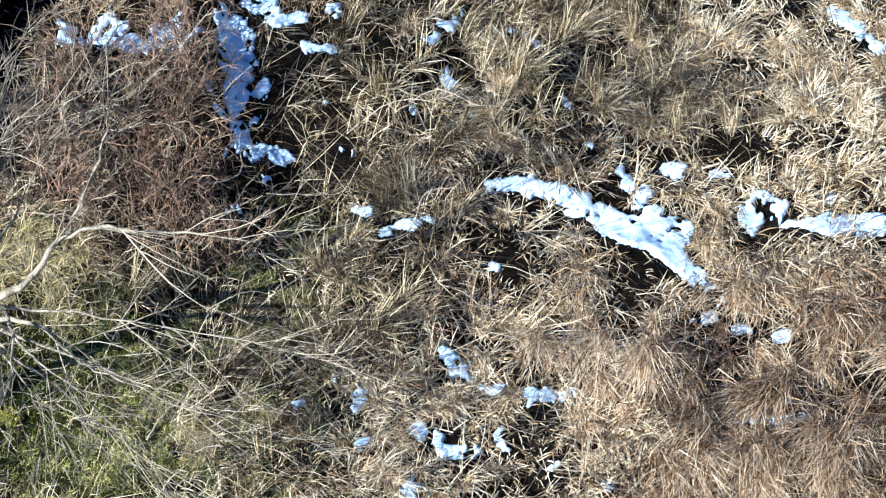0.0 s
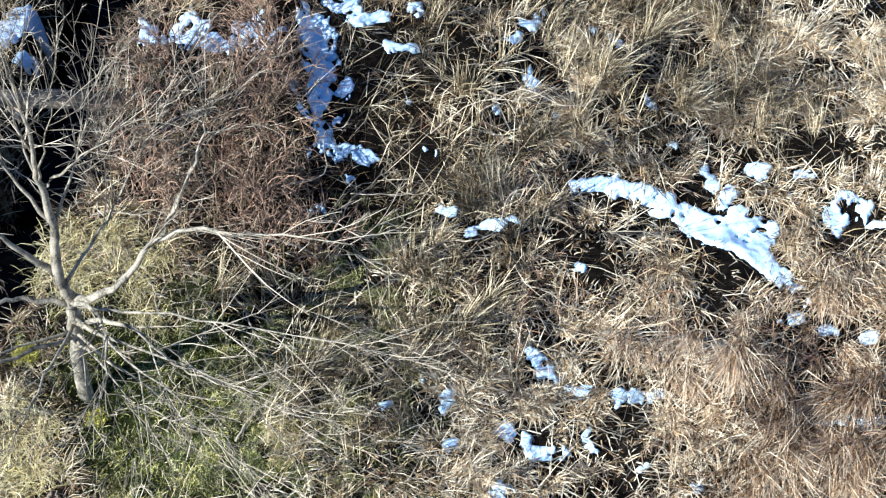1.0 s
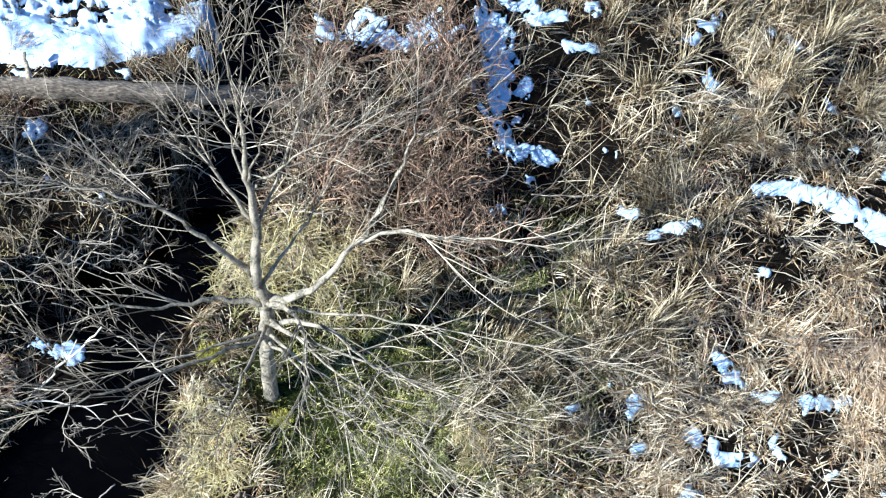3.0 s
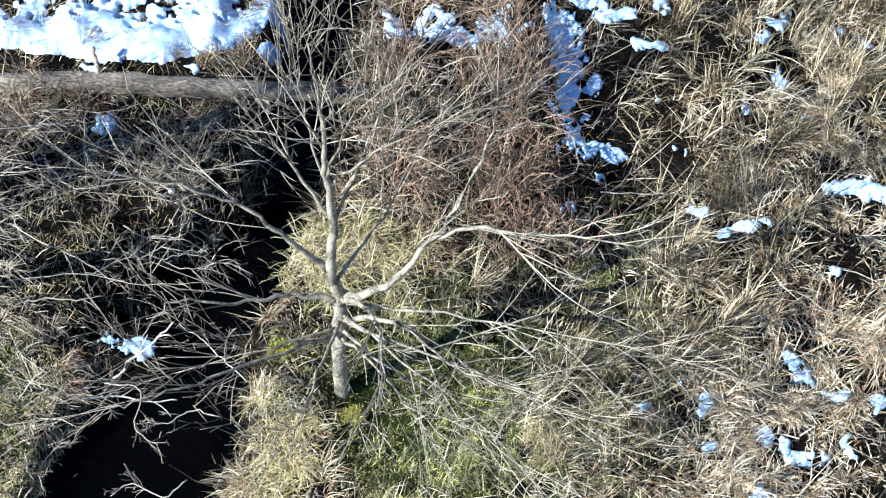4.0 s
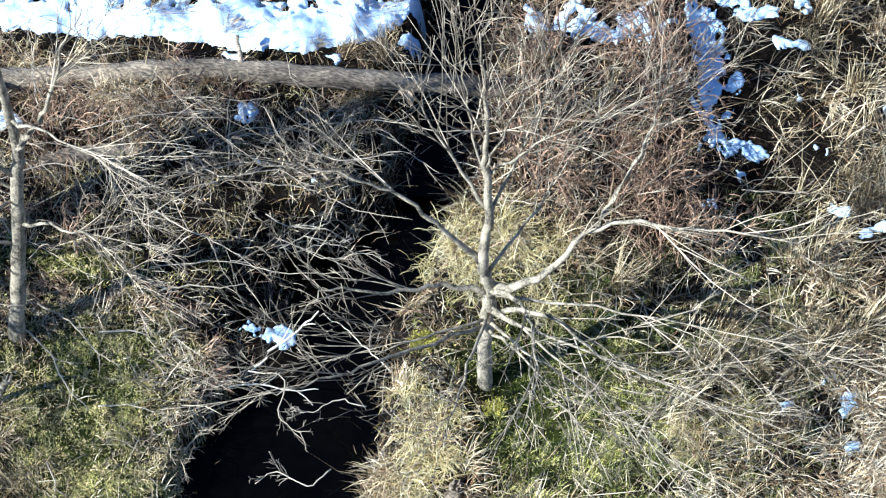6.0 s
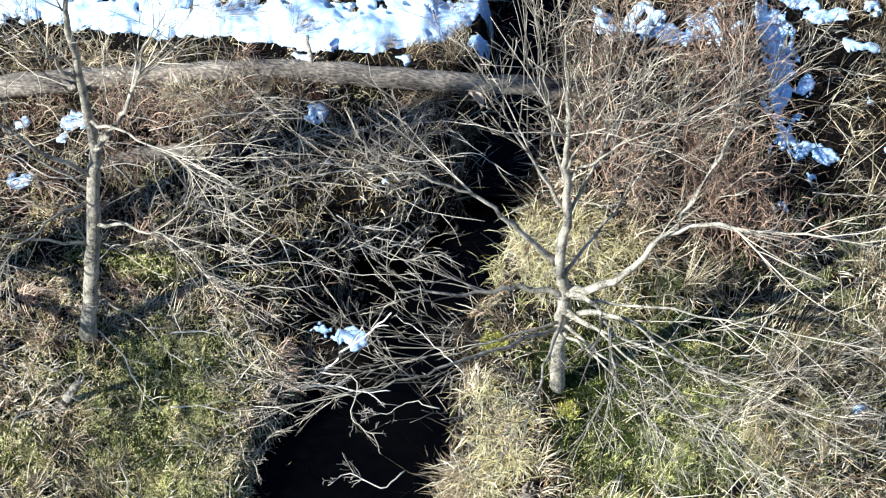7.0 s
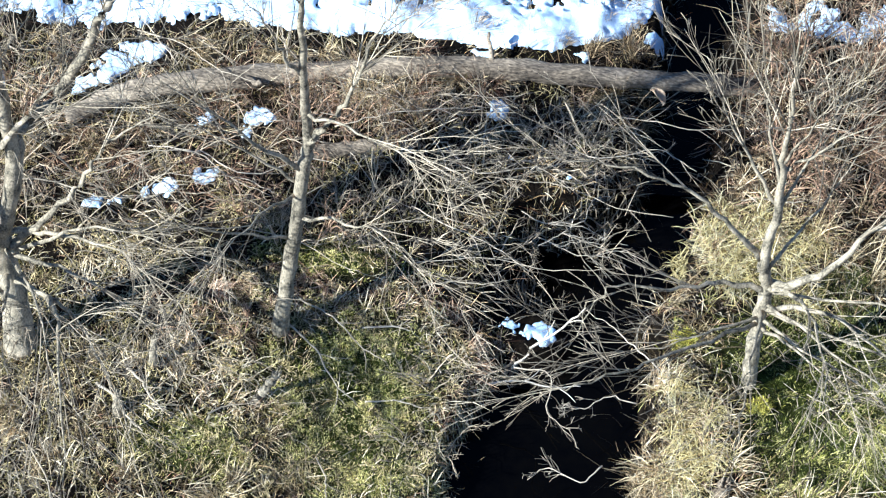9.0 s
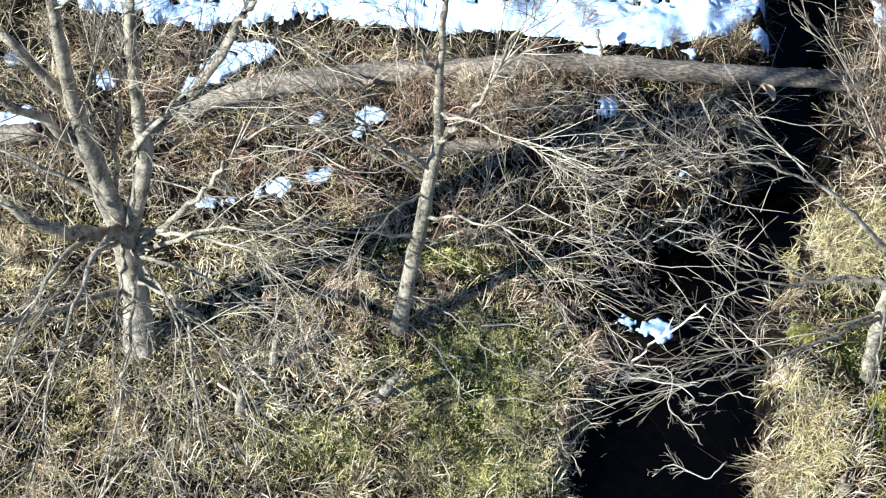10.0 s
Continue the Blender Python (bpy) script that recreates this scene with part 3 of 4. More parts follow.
grass("pale_mat", "bleached straw lying flat in a thick mat", 620000, STRAW,
      lambda x, y: (1 - 0.94 * blob(x, y, DARKS)) * np.clip(1.3 * blob(x, y, [(0.0, 5.2, 1.1, 0.7), (1.3, 5.6, 0.6, 0.6), (3.2, 9.4, 1.4, 1.1), (1.6, 9.6, 0.8, 0.7), (3.9, 7.4, 0.7, 0.6), (-0.2, 8.45, 0.5, 0.4), (0.5, 7.5, 0.8, 0.22)]), 0, 1),
      (0.08, 0.26), (0.006, 0.0115), (5, 60), seed=121, wild=1.1, hard=3.4, tuft=0.16, base=0.95, droop=(-20, 60), area=(-1.4, 4.8, 4.2, 11.2), fan=0.3, pull=0.2, gaps=0.12)
grass("bank_thatch", "short olive-brown moss and dead grass on the western bank", 460000, [(0.012, 0.011, 0.003), (0.14, 0.12, 0.03), (0.44, 0.36, 0.115), (0.88, 0.70, 0.33)],
      lambda x, y: (1 - 0.7 * blob(x, y, DARKS)) * np.clip(0.62 - 0.22 * (y - 5.0), 0.14, 0.8), (0.05, 0.19), (0.003, 0.006), (5, 75), GREEN, seed=131, wild=2.0, hard=1.6, tuft=0.16, base=0.74, gaps=0.03, fan=0.2, pull=0.12, area=(-14.0, -6.1, 1.2, 8.0))
# darker tones than LEAF: tree shade is put into the moss colour
grass("shaded_moss", "green moss and short grass under dead stalks, darkened as in shade", 560000, [(0.006, 0.010, 0.002), (0.07, 0.085, 0.012), (0.25, 0.26, 0.045), (0.62, 0.56, 0.22)],
      lambda x, y: np.clip(1.5 * blob(x, y, OLIVES), 0, 1), (0.03, 0.13), (0.003, 0.006), (10, 75), GREEN, "moss", seed=151, wild=2.0, hard=2.4, tuft=0.14, base=0.5, gaps=0.1, fan=0.2, pull=0.12, area=(-4.6, -1.0, 3.4, 7.6))
grass("snow_stalks", "thin brown stalks standing out of the snow shelf", 60000, [(0.03, 0.02, 0.01), (0.25, 0.17, 0.08), (0.62, 0.46, 0.24)],
      lambda x, y: 0.45 + 0 * x, (0.12, 0.34), (0.004, 0.0075), (35, 85), category="weeds", seed=141, wild=1.2, hard=4.0, tuft=0.2, area=(-10.5, -5.6, 7.9, 9.8), fan=0.3, cleared=0.0, gaps=0.45, droop=(-5, 30))
grass("moss_mat", "low yellow-green moss on damp ground", 1300000, LEAF,
      lambda x, y: np.clip(2.0 * blob(x, y, GREENS) - 0.35, 0, 1) * bare(x, y), (0.025, 0.07), (0.003, 0.0065), (10, 80), GREEN, "moss", fan=0.1, pull=0.1, gaps=0.1, base=0.36, glow=0.62, area=(-11.0, -1.6, 1.5, 7.0), bright=WESTGREEN, seed=91, wild=3.0, hard=3.6, tuft=0.11)
grass("green_grass", "short green grass and moss tufts", 950000, LEAF,
      lambda x, y: np.clip(1.7 * blob(x, y, GREENS) - 0.05, 0, 1) * bare(x, y), (0.03, 0.12), (0.004, 0.009), (20, 85), GREEN, fan=0.25, pull=0.2, gaps=0.1, base=0.36, glow=0.62, area=(-11.0, -1.6, 1.5, 7.0), bright=WESTGREEN, seed=41, wild=1.2, hard=3.2, tuft=0.14)


# the meadow goes on around
p = np.c_[rng.uniform(-34, 25, 45000), rng.uniform(-24, 36, 45000)]
p = p[(np.abs(p[:, 1] - 7.3 - 0.21 * (p[:, 0] + 0.6)) > 3.7) | (p[:, 0] < -14.0) | (p[:, 0] > 4.8)]
p = p[creek_off(p[:, 0], p[:, 1]) > 0.1]
k = len(p)
shade = np.array(STRAW)[rng.integers(1, 4, k)] * rng.uniform(0.5, 0.9, (k, 1))
tagged(new("meadow_grass", blades("meadow_grass", p, rng.uniform(0.25, 0.55, k), rng.uniform(0.02, 0.045, k), combed(p, 11, 1.0), rng.uniform(10, 60, k), rng.uniform(10, 60, k), shade, BLADE)),
       "withered straw-coloured meadow grass", "grass", kind="stuff")


# ---- single tussocks ----
def tussock_mesh(n, reach, shades):
    """Blades that fan out of one root and bend over to the ground."""
    az, k = rng.normal(-1.5, 1.5, n), np.arange(n)
    long, rise = reach * rng.uniform(0.5, 1.1, n), rng.uniform(0.5, 1.35, n)
    root = np.c_[rng.normal(0, 0.12, (n, 2)), np.zeros(n) - 0.02]
    side = np.c_[-np.sin(az), np.cos(az), np.zeros(n)]
    rows, p = [root], root
    for q in range(3):
        a = rise - q * rng.uniform(0.35, 0.95, n)
        p = p + np.c_[np.cos(az) * np.cos(a), np.sin(az) * np.cos(a), np.sin(a)] * (long / 3)[:, None]
        p[:, 2] = np.maximum(p[:, 2], 0.01)
        rows.append(p)
    w = rng.uniform(0.0018, 0.004, n)[:, None]
    verts = np.stack([rows[0] - side * w, rows[0] + side * w, rows[1] - side * w, rows[1] + side * w, rows[2] - side * w * 0.8, rows[2] + side * w * 0.8, rows[3]], 1).reshape(-1, 3)
    loops = ((k * 7)[:, None] + np.array([0, 1, 3, 2, 2, 3, 5, 4, 4, 5, 6])).ravel()
    v = np.clip(rng.normal(0.62, 0.25, n), 0, 0.999) * (len(shades) - 1)
    i, sh = v.astype(int), np.array(shades)
    tint = sh[i] * (1 - (v - i))[:, None] + sh[i + 1] * (v - i)[:, None]
    return raw_mesh("grass_tussock", verts, np.tile([4, 4, 3], n), loops, BLADE, np.repeat(tint, 7, 0))


BANKSTRAW = [(0.06, 0.045, 0.01), (0.40, 0.31, 0.09), (0.85, 0.69, 0.28), (1.0, 0.88, 0.48)]
BANKTUFT = [tussock_mesh(170, 0.40, BANKSTRAW) for _ in range(2)]
TUFTS = [tussock_mesh(130, 0.32, STRAW) for _ in range(3)] + [tussock_mesh(200, 0.36, GREY) for _ in range(2)]


def tussock(me, label, x, y, size):
    ob = new("grass_tussock", me)
    ob.location, ob.rotation_euler, ob.scale = (x, y, float(land(x, y))), (0, 0, rng.normal(0, 0.6)), (size, size, size)
    tagged(ob, label, "grass", group="grass tussocks", kind="stuff")


PALETUFT, GREYTUFT = "pale golden grass tussock bent over to the ground", "grey withered grass tussock"
for q in range(70):
    x, y = rng.uniform(-1.6, 4.2), rng.uniform(4.3, 10.4)
    if (x > -0.4 or y < 6.2) and blob(x, y, DARKS) < 0.35 and snowy(np.array([x]), np.array([y]))[0] < 0.2:
        tussock(TUFTS[q % 3], PALETUFT, x, y, rng.uniform(0.6, 1.1))
for q in range(40):
    x, y = rng.uniform(-13.0, -1.6), rng.uniform(2.6, 8.8)
    if creek_off(x, y) > 0.25 and blob(x, y, DARKS + GREENS) < 0.35 and snowy(np.array([x]), np.array([y]))[0] < 0.2:
        tussock(TUFTS[3 + q % 2], GREYTUFT, x, y, rng.uniform(0.6, 1.0))
for x, y in ((-5.2, 6.2), (-5.32, 5.95), (-5.0, 6.05), (-4.85, 5.8), (-5.02, 4.1), (-4.9, 3.8), (-4.8, 4.3), (-5.05, 3.6), (-4.85, 3.4), (-4.95, 6.3), (-4.7, 6.0), (-5.1, 4.5), (-4.4, 6.15), (-4.25, 5.9), (-4.05, 6.3), (-4.5, 6.5), (-4.1, 5.65), (-2.05, 4.9), (-2.6, 4.6), (-4.7, 5.7), (-4.6, 6.3), (-4.75, 3.9), (-4.9, 3.1)):
    tussock(BANKTUFT[int(10 * y) % 2], "pale yellow-green grass tussock hanging over the bank", x, y, rng.uniform(0.65, 0.95))


# ---- snow: the patches ----
def snow_patch(line, thick, rag, cell, label):
    """A patch along a line of (x, y, half width), with a ragged edge and a softly rounded rim."""
    xs0, ys0, ws = (np.array(c) for c in zip(*line))
    pad = ws.max() + rag * 2
    xs, ys = np.arange(xs0.min() - pad, xs0.max() + pad, cell), np.arange(ys0.min() - pad, ys0.max() + pad, cell)
    X, Y = np.meshgrid(xs, ys)
    d, w = along(X, Y, line)
    s = w - d + rag * (0.8 * vnoise(X, Y, 0.16, 61) + 0.6 * vnoise(X, Y, 0.07, 62) + 0.4 * vnoise(X, Y, 0.03, 63))
    hole = vnoise(X, Y, 0.13, 64) + 0.7 * vnoise(X, Y, 0.05, 65)
    s = s - (0.7 * np.clip(hole - 0.25, 0, 1) * np.clip((Y - np.interp(X, xs0, ys0)) / 0.12 + 0.75, 0.05, 1) if thick > 0.04 else 0.28 * np.clip(hole - 0.5, 0, 1))
    s = np.minimum(s, creek_off(X, Y) - 0.2) if thick != 0.031 else s
    t = np.clip(s / (0.09 if thick > 0.04 else 0.04), 0, 1)
    base = np.maximum(land(X, Y), WATER_Z + 0.01)
    Z = base + 0.02 + np.minimum(s, 0) * (1.0 if thick > 0.04 else 2.5) + thick * (np.sqrt(t) + 0.6 * vnoise(X, Y, 0.3, 66) + (0.2 if thick > 0.04 else 0.34) * vnoise(X, Y, 0.11, 67) + (0.07 if thick > 0.04 else 0.2) * vnoise(X, Y, 0.05, 68)) + (0.05 * np.clip(vnoise(X, Y, 0.2, 69), 0, 1) * np.clip(s / 0.12 - 1.4, 0, 1) if thick > 0.04 else 0)
    inside = s > (-0.012 if thick > 0.04 else -0.035)
    keep = inside[:-1, :-1] | inside[1:, :-1] | inside[:-1, 1:] | inside[1:, 1:]
    for piece in pieces(keep):
        tagged(new("snow_patch", grid_mesh("snow_patch", xs, ys, Z, BLUESNOW if thick < 0.04 and xs0.mean() > -7.0 else SNOW, piece)), label, "snow")


def pieces(keep):
    """The separate islands of a mask that are large enough to see."""
    left, rows, cols, found = keep.copy(), *keep.shape, []
    for r, c in zip(*np.nonzero(keep)):
        if left[r, c]:
            left[r, c], heap, cells = False, [(r, c)], []
            while heap:
                i, j = heap.pop()
                cells.append((i, j))
                for p, q in ((i + 1, j), (i - 1, j), (i, j + 1), (i, j - 1)):
                    if 0 <= p < rows and 0 <= q < cols and left[p, q]:
                        left[p, q] = False
                        heap.append((p, q))
            if len(cells) > 24:
                one = np.zeros_like(keep)
                one[tuple(np.array(cells).T)] = True
                found.append(one)
    return found


for row in SNOWS:
    snow_patch(*row)


# ---- wood: tubes, limbs, trees ----
def tubes(name, lines, mat, sides=5, tints=None, smooth=True):
    """One mesh of tapered tubes; each line is (points, radii)."""
    verts, sizes, loops, cols, o = [], [], [], [], 0
    ring = np.arange(sides) * 2 * np.pi / sides
    for q, (pts, rad) in enumerate(lines):
        pts, rad = np.asarray(pts, float), np.asarray(rad, float)
        d = np.gradient(pts, axis=0)
        d /= np.linalg.norm(d, axis=1)[:, None] + 1e-9
        ref = np.where(np.abs(d[:, 2:]) > 0.9, [[1.0, 0, 0]], [[0, 0, 1.0]])
        u = np.cross(d, ref)
        u /= np.linalg.norm(u, axis=1)[:, None] + 1e-9
        v = np.cross(d, u)
        n = len(pts)
        verts.append((pts[:, None] + rad[:, None, None] * (np.cos(ring)[None, :, None] * u[:, None] + np.sin(ring)[None, :, None] * v[:, None])).reshape(-1, 3))
        a = (np.arange(n - 1)[:, None] * sides + np.arange(sides)).ravel()
        b = (np.arange(n - 1)[:, None] * sides + (np.arange(sides) + 1) % sides).ravel()
        loops.append((o + np.stack([a, b, b + sides, a + sides], 1)).ravel())
        loops.append(o + (n - 1) * sides + np.arange(sides))
        loops.append(o + np.arange(sides)[::-1])
        sizes += [4] * len(a) + [sides, sides]
        if tints is not None:
            cols.append(np.repeat(np.asarray(tints[q])[None], n * sides, 0))
        o += n * sides
    return raw_mesh(name, np.concatenate(verts), np.array(sizes), np.concatenate(loops), mat, np.concatenate(cols) if cols else None, smooth)


def smooth_line(pts, per=5, jitter=0.0):
    """A Catmull-Rom line through a few points."""
    p = np.asarray(pts, float)
    p = np.vstack([2 * p[0] - p[1], p, 2 * p[-1] - p[-2]])
    out = []
    for k in range(1, len(p) - 2):
        for s in np.arange(per) / per:
            out.append(0.5 * (2 * p[k] + (p[k + 1] - p[k - 1]) * s + (2 * p[k - 1] - 5 * p[k] + 4 * p[k + 1] - p[k + 2]) * s * s
                              + (3 * p[k] - p[k - 1] - 3 * p[k + 1] + p[k + 2]) * s ** 3))
    out = np.array(out + [p[-2]])
    out[1:-1] += rng.normal(0, jitter, (len(out) - 2, 3))
    return out


def sprout(line, rad, count, length, spread, depth, out, up=0.25, start=0.25, thin=0.5, main=None, crook=1.0):
    """Side twigs of a limb, and theirs in turn."""
    n = len(line)
    for _ in range(count):
        f = rng.uniform(start, 1.0) ** 0.8 * (n - 1)
        k = min(int(f), n - 2)
        p = line[k] + (line[k + 1] - line[k]) * (f - k)
        d = line[k + 1] - line[k]
        d = d / (np.linalg.norm(d) + 1e-9)
        w = np.cross(d, rng.normal(0, 1, 3))
        w /= np.linalg.norm(w) + 1e-9
        a = rng.uniform(*spread)
        g = d * math.cos(a) + w * math.sin(a) + np.array([0, 0, up * rng.uniform(-0.3, 1.3)])
        g /= np.linalg.norm(g)
        long = length * rng.uniform(0.4, 1.15) * (1.15 - 0.45 * f / (n - 1))
        many = 6 if long > 0.5 else 4
        bend = rng.normal(0, 0.045 * crook, 3)
        q, pts = p.copy(), [p.copy()]
        for _s in range(many - 1):
            g = g + bend + rng.normal(0, 0.04 * crook, 3)
            g /= np.linalg.norm(g)
            q = q + g * long / (many - 1)
            pts.append(q.copy())
        pts = np.array(pts)
        r0 = min(rad[k] * thin, 0.0024 + 0.0043 * long)
        rr = np.linspace(max(r0, 0.0028), 0.0018, len(pts))
        (out if main is None else main).append((pts, rr))
        if depth:
            sprout(pts, rr, max(2, int(count * 0.38)), long * 0.55, spread, depth - 1, out, up, 0.15, 0.75, crook=crook)


def tree(label, trunk, trunk_r, limbs, twigs=12, length=1.5, tone=1.0, lift=0.25):
    """trunk: points from the root; limbs: (points, radius at the joint)."""
    x, y, z = trunk[0]
    base = thing("bare_tree", x, y, z)
    o = np.array(trunk[0])
    line = smooth_line(np.array(trunk) - o, 6, 0.008)
    rad = np.interp(np.linspace(0, 1, len(line)), np.linspace(0, 1, len(trunk_r)), np.array(trunk_r) * 0.88)
    rad = rad * (1 + 0.05 * rng.normal(0, 1, len(rad)))
    rad[0] *= 1.25
    rad[1] *= 1.08
    part("trunk", tubes("trunk", [(line, rad)], BARK, 12), base)
    for pts, r in [(trunk[len(trunk) // 2:], None)] + limbs:
        ln = smooth_line(np.array(pts) - o, 6, 0.014)
        if r is None:
            rr = np.linspace(rad[len(rad) // 2], rad[-1], len(ln))
        else:
            rr = r * (1 - 0.92 * np.linspace(0, 1, len(ln)) ** 0.6) if r < 0.06 else r * (1 - 0.55 * np.linspace(0, 1, len(ln)))
            limb = part("limb", tubes("limb", [(ln, rr)], BARK, 8), base)
        some, whips = [], []
        sprout(ln, rr, twigs, length, (0.22, 0.75), 2, some, lift, main=whips)
        shade = lambda n: (0.16 + 1.0 * rng.uniform(0, 1, n) ** 1.8)[:, None] * np.array([[0.74, 0.60, 0.39]]) * tone
        for whip in whips:
            part("branch", tubes("branch", [whip], TWIG, 4, shade(1)), base if r is None else limb)
        tagged(part("twigs", tubes("twigs", some, TWIG, 3, shade(len(some))), base if r is None else limb), kind="stuff")
    return tagged(base, label, "tree", group="bare trees by the creek")


G1 = float(land(-4.48, 4.67))
tree("young bare tree with spreading pale branches on the creek bank", [(-4.48, 4.67, G1 - 0.12), (-4.53, 4.66, 0.5), (-4.56, 4.65, 1.3), (-4.65, 4.60, 1.8), (-4.64, 4.56, 2.5), (-4.73, 4.46, 3.3), (-4.77, 4.42, 4.0), (-4.89, 4.21, 5.2)],
     [0.082, 0.074, 0.068, 0.057, 0.044, 0.032, 0.018, 0.006],
     [([(-4.56, 4.65, 1.3), (-4.15, 4.56, 1.7), (-3.71, 4.72, 2.4), (-2.92, 4.63, 2.7), (-1.99, 4.44, 3.0)], 0.056),
      ([(-4.54, 4.64, 0.9), (-5.15, 4.05, 1.15), (-5.85, 3.6, 1.25)], 0.02),
      ([(-4.55, 4.65, 1.1), (-3.6, 3.9, 1.3), (-2.6, 3.0, 1.5)], 0.02),
      ([(-3.71, 4.72, 2.4), (-3.46, 4.95, 3.2), (-3.36, 5.11, 3.8)], 0.035),
      ([(-4.56, 4.65, 1.3), (-5.03, 4.44, 1.5), (-5.49, 4.12, 1.7), (-5.95, 3.86, 1.9), (-6.2, 3.41, 1.6)], 0.034),
      ([(-4.67, 4.6, 1.75), (-5.08, 4.42, 2.4), (-5.49, 4.39, 2.8), (-6.16, 4.24, 3.1), (-6.74, 4.01, 3.3)], 0.036),
      ([(-4.54, 4.65, 1.0), (-4.0, 4.41, 1.4), (-3.39, 3.9, 1.6), (-2.68, 3.47, 1.9)], 0.035),
      ([(-4.56, 4.65, 1.35), (-4.25, 4.4, 1.5), (-4.03, 3.75, 1.7), (-4.01, 2.88, 2.0)], 0.035),
      ([(-4.54, 4.64, 1.0), (-4.64, 3.33, 1.5), (-4.7, 2.16, 1.9)], 0.022),
      ([(-4.53, 4.65, 0.75), (-4.07, 3.97, 1.2), (-3.53, 3.14, 1.6)], 0.022),
      ([(-4.66, 4.54, 2.6), (-5.17, 4.59, 3.4), (-5.49, 4.53, 4.2)], 0.025),
      ([(-4.7, 4.51, 3.1), (-4.39, 4.42, 3.6), (-3.8, 4.54, 4.2)], 0.025),
      ([(-4.53, 4.65, 0.8), (-5.39, 3.68, 1.3), (-6.04, 3.09, 1.5), (-6.36, 2.96, 1.5)], 0.026),
      ([(-4.64, 4.56, 2.5), (-4.4, 4.75, 3.5), (-4.25, 4.8, 4.7)], 0.02),
      ([(-4.66, 4.53, 2.7), (-4.95, 4.7, 3.7), (-5.05, 4.75, 4.8)], 0.02),
      ([(-4.72, 4.47, 3.2), (-4.55, 4.2, 4.2), (-4.4, 4.1, 5.2)], 0.016),
      ([(-4.6, 4.62, 1.6), (-4.2, 4.95, 2.4), (-3.9, 5.2, 3.2)], 0.022),
      ([(-4.53, 4.65, 0.85), (-3.3, 3.6, 1.25), (-1.9, 2.6, 1.4)], 0.02),
      ([(-4.53, 4.65, 1.0), (-3.1, 4.0, 1.35), (-1.5, 3.4, 1.6)], 0.02),
      ([(-4.56, 4.65, 1.25), (-3.1, 4.3, 1.8), (-1.5, 4.0, 2.1)], 0.02)])
G2 = float(land(-8.88, 4.35))
tree("slender bare tree with a slightly crooked trunk", [(-8.88, 4.35, G2 - 0.1), (-8.82, 4.38, 0.9), (-8.76, 4.29, 2.2), (-8.74, 4.28, 2.6), (-8.79, 4.09, 3.7), (-8.8, 3.73, 5.0), (-8.8, 3.6, 5.8)],
     [0.085, 0.075, 0.066, 0.058, 0.042, 0.026, 0.01],
     [([(-8.74, 4.28, 2.6), (-8.63, 4.18, 2.9), (-8.43, 4.12, 3.4), (-8.26, 4.08, 4.2), (-8.05, 4.0, 4.9)], 0.05),
      ([(-8.76, 4.29, 2.2), (-9.37, 3.82, 3.2), (-10.14, 3.61, 4.1)], 0.03),
      ([(-8.79, 4.33, 1.5), (-8.12, 4.04, 1.9), (-7.47, 3.6, 2.0)], 0.022),
      ([(-8.79, 4.09, 3.7), (-8.98, 3.83, 4.3), (-9.19, 3.64, 5.0)], 0.028),
      ([(-8.76, 4.2, 3.1), (-8.2, 3.9, 3.3), (-7.6, 3.7, 3.2)], 0.02),
      ([(-8.82, 4.38, 1.1), (-9.5, 4.0, 1.5), (-10.1, 3.8, 1.6)], 0.02),
      ([(-8.8, 4.36, 1.8), (-9.1, 3.6, 2.2), (-9.4, 2.9, 2.3)], 0.02),
      ([(-8.77, 4.3, 2.0), (-9.4, 4.2, 2.5), (-10.2, 4.2, 2.7)], 0.02)], 14, 1.4)
G3 = float(land(-11.18, 3.69))
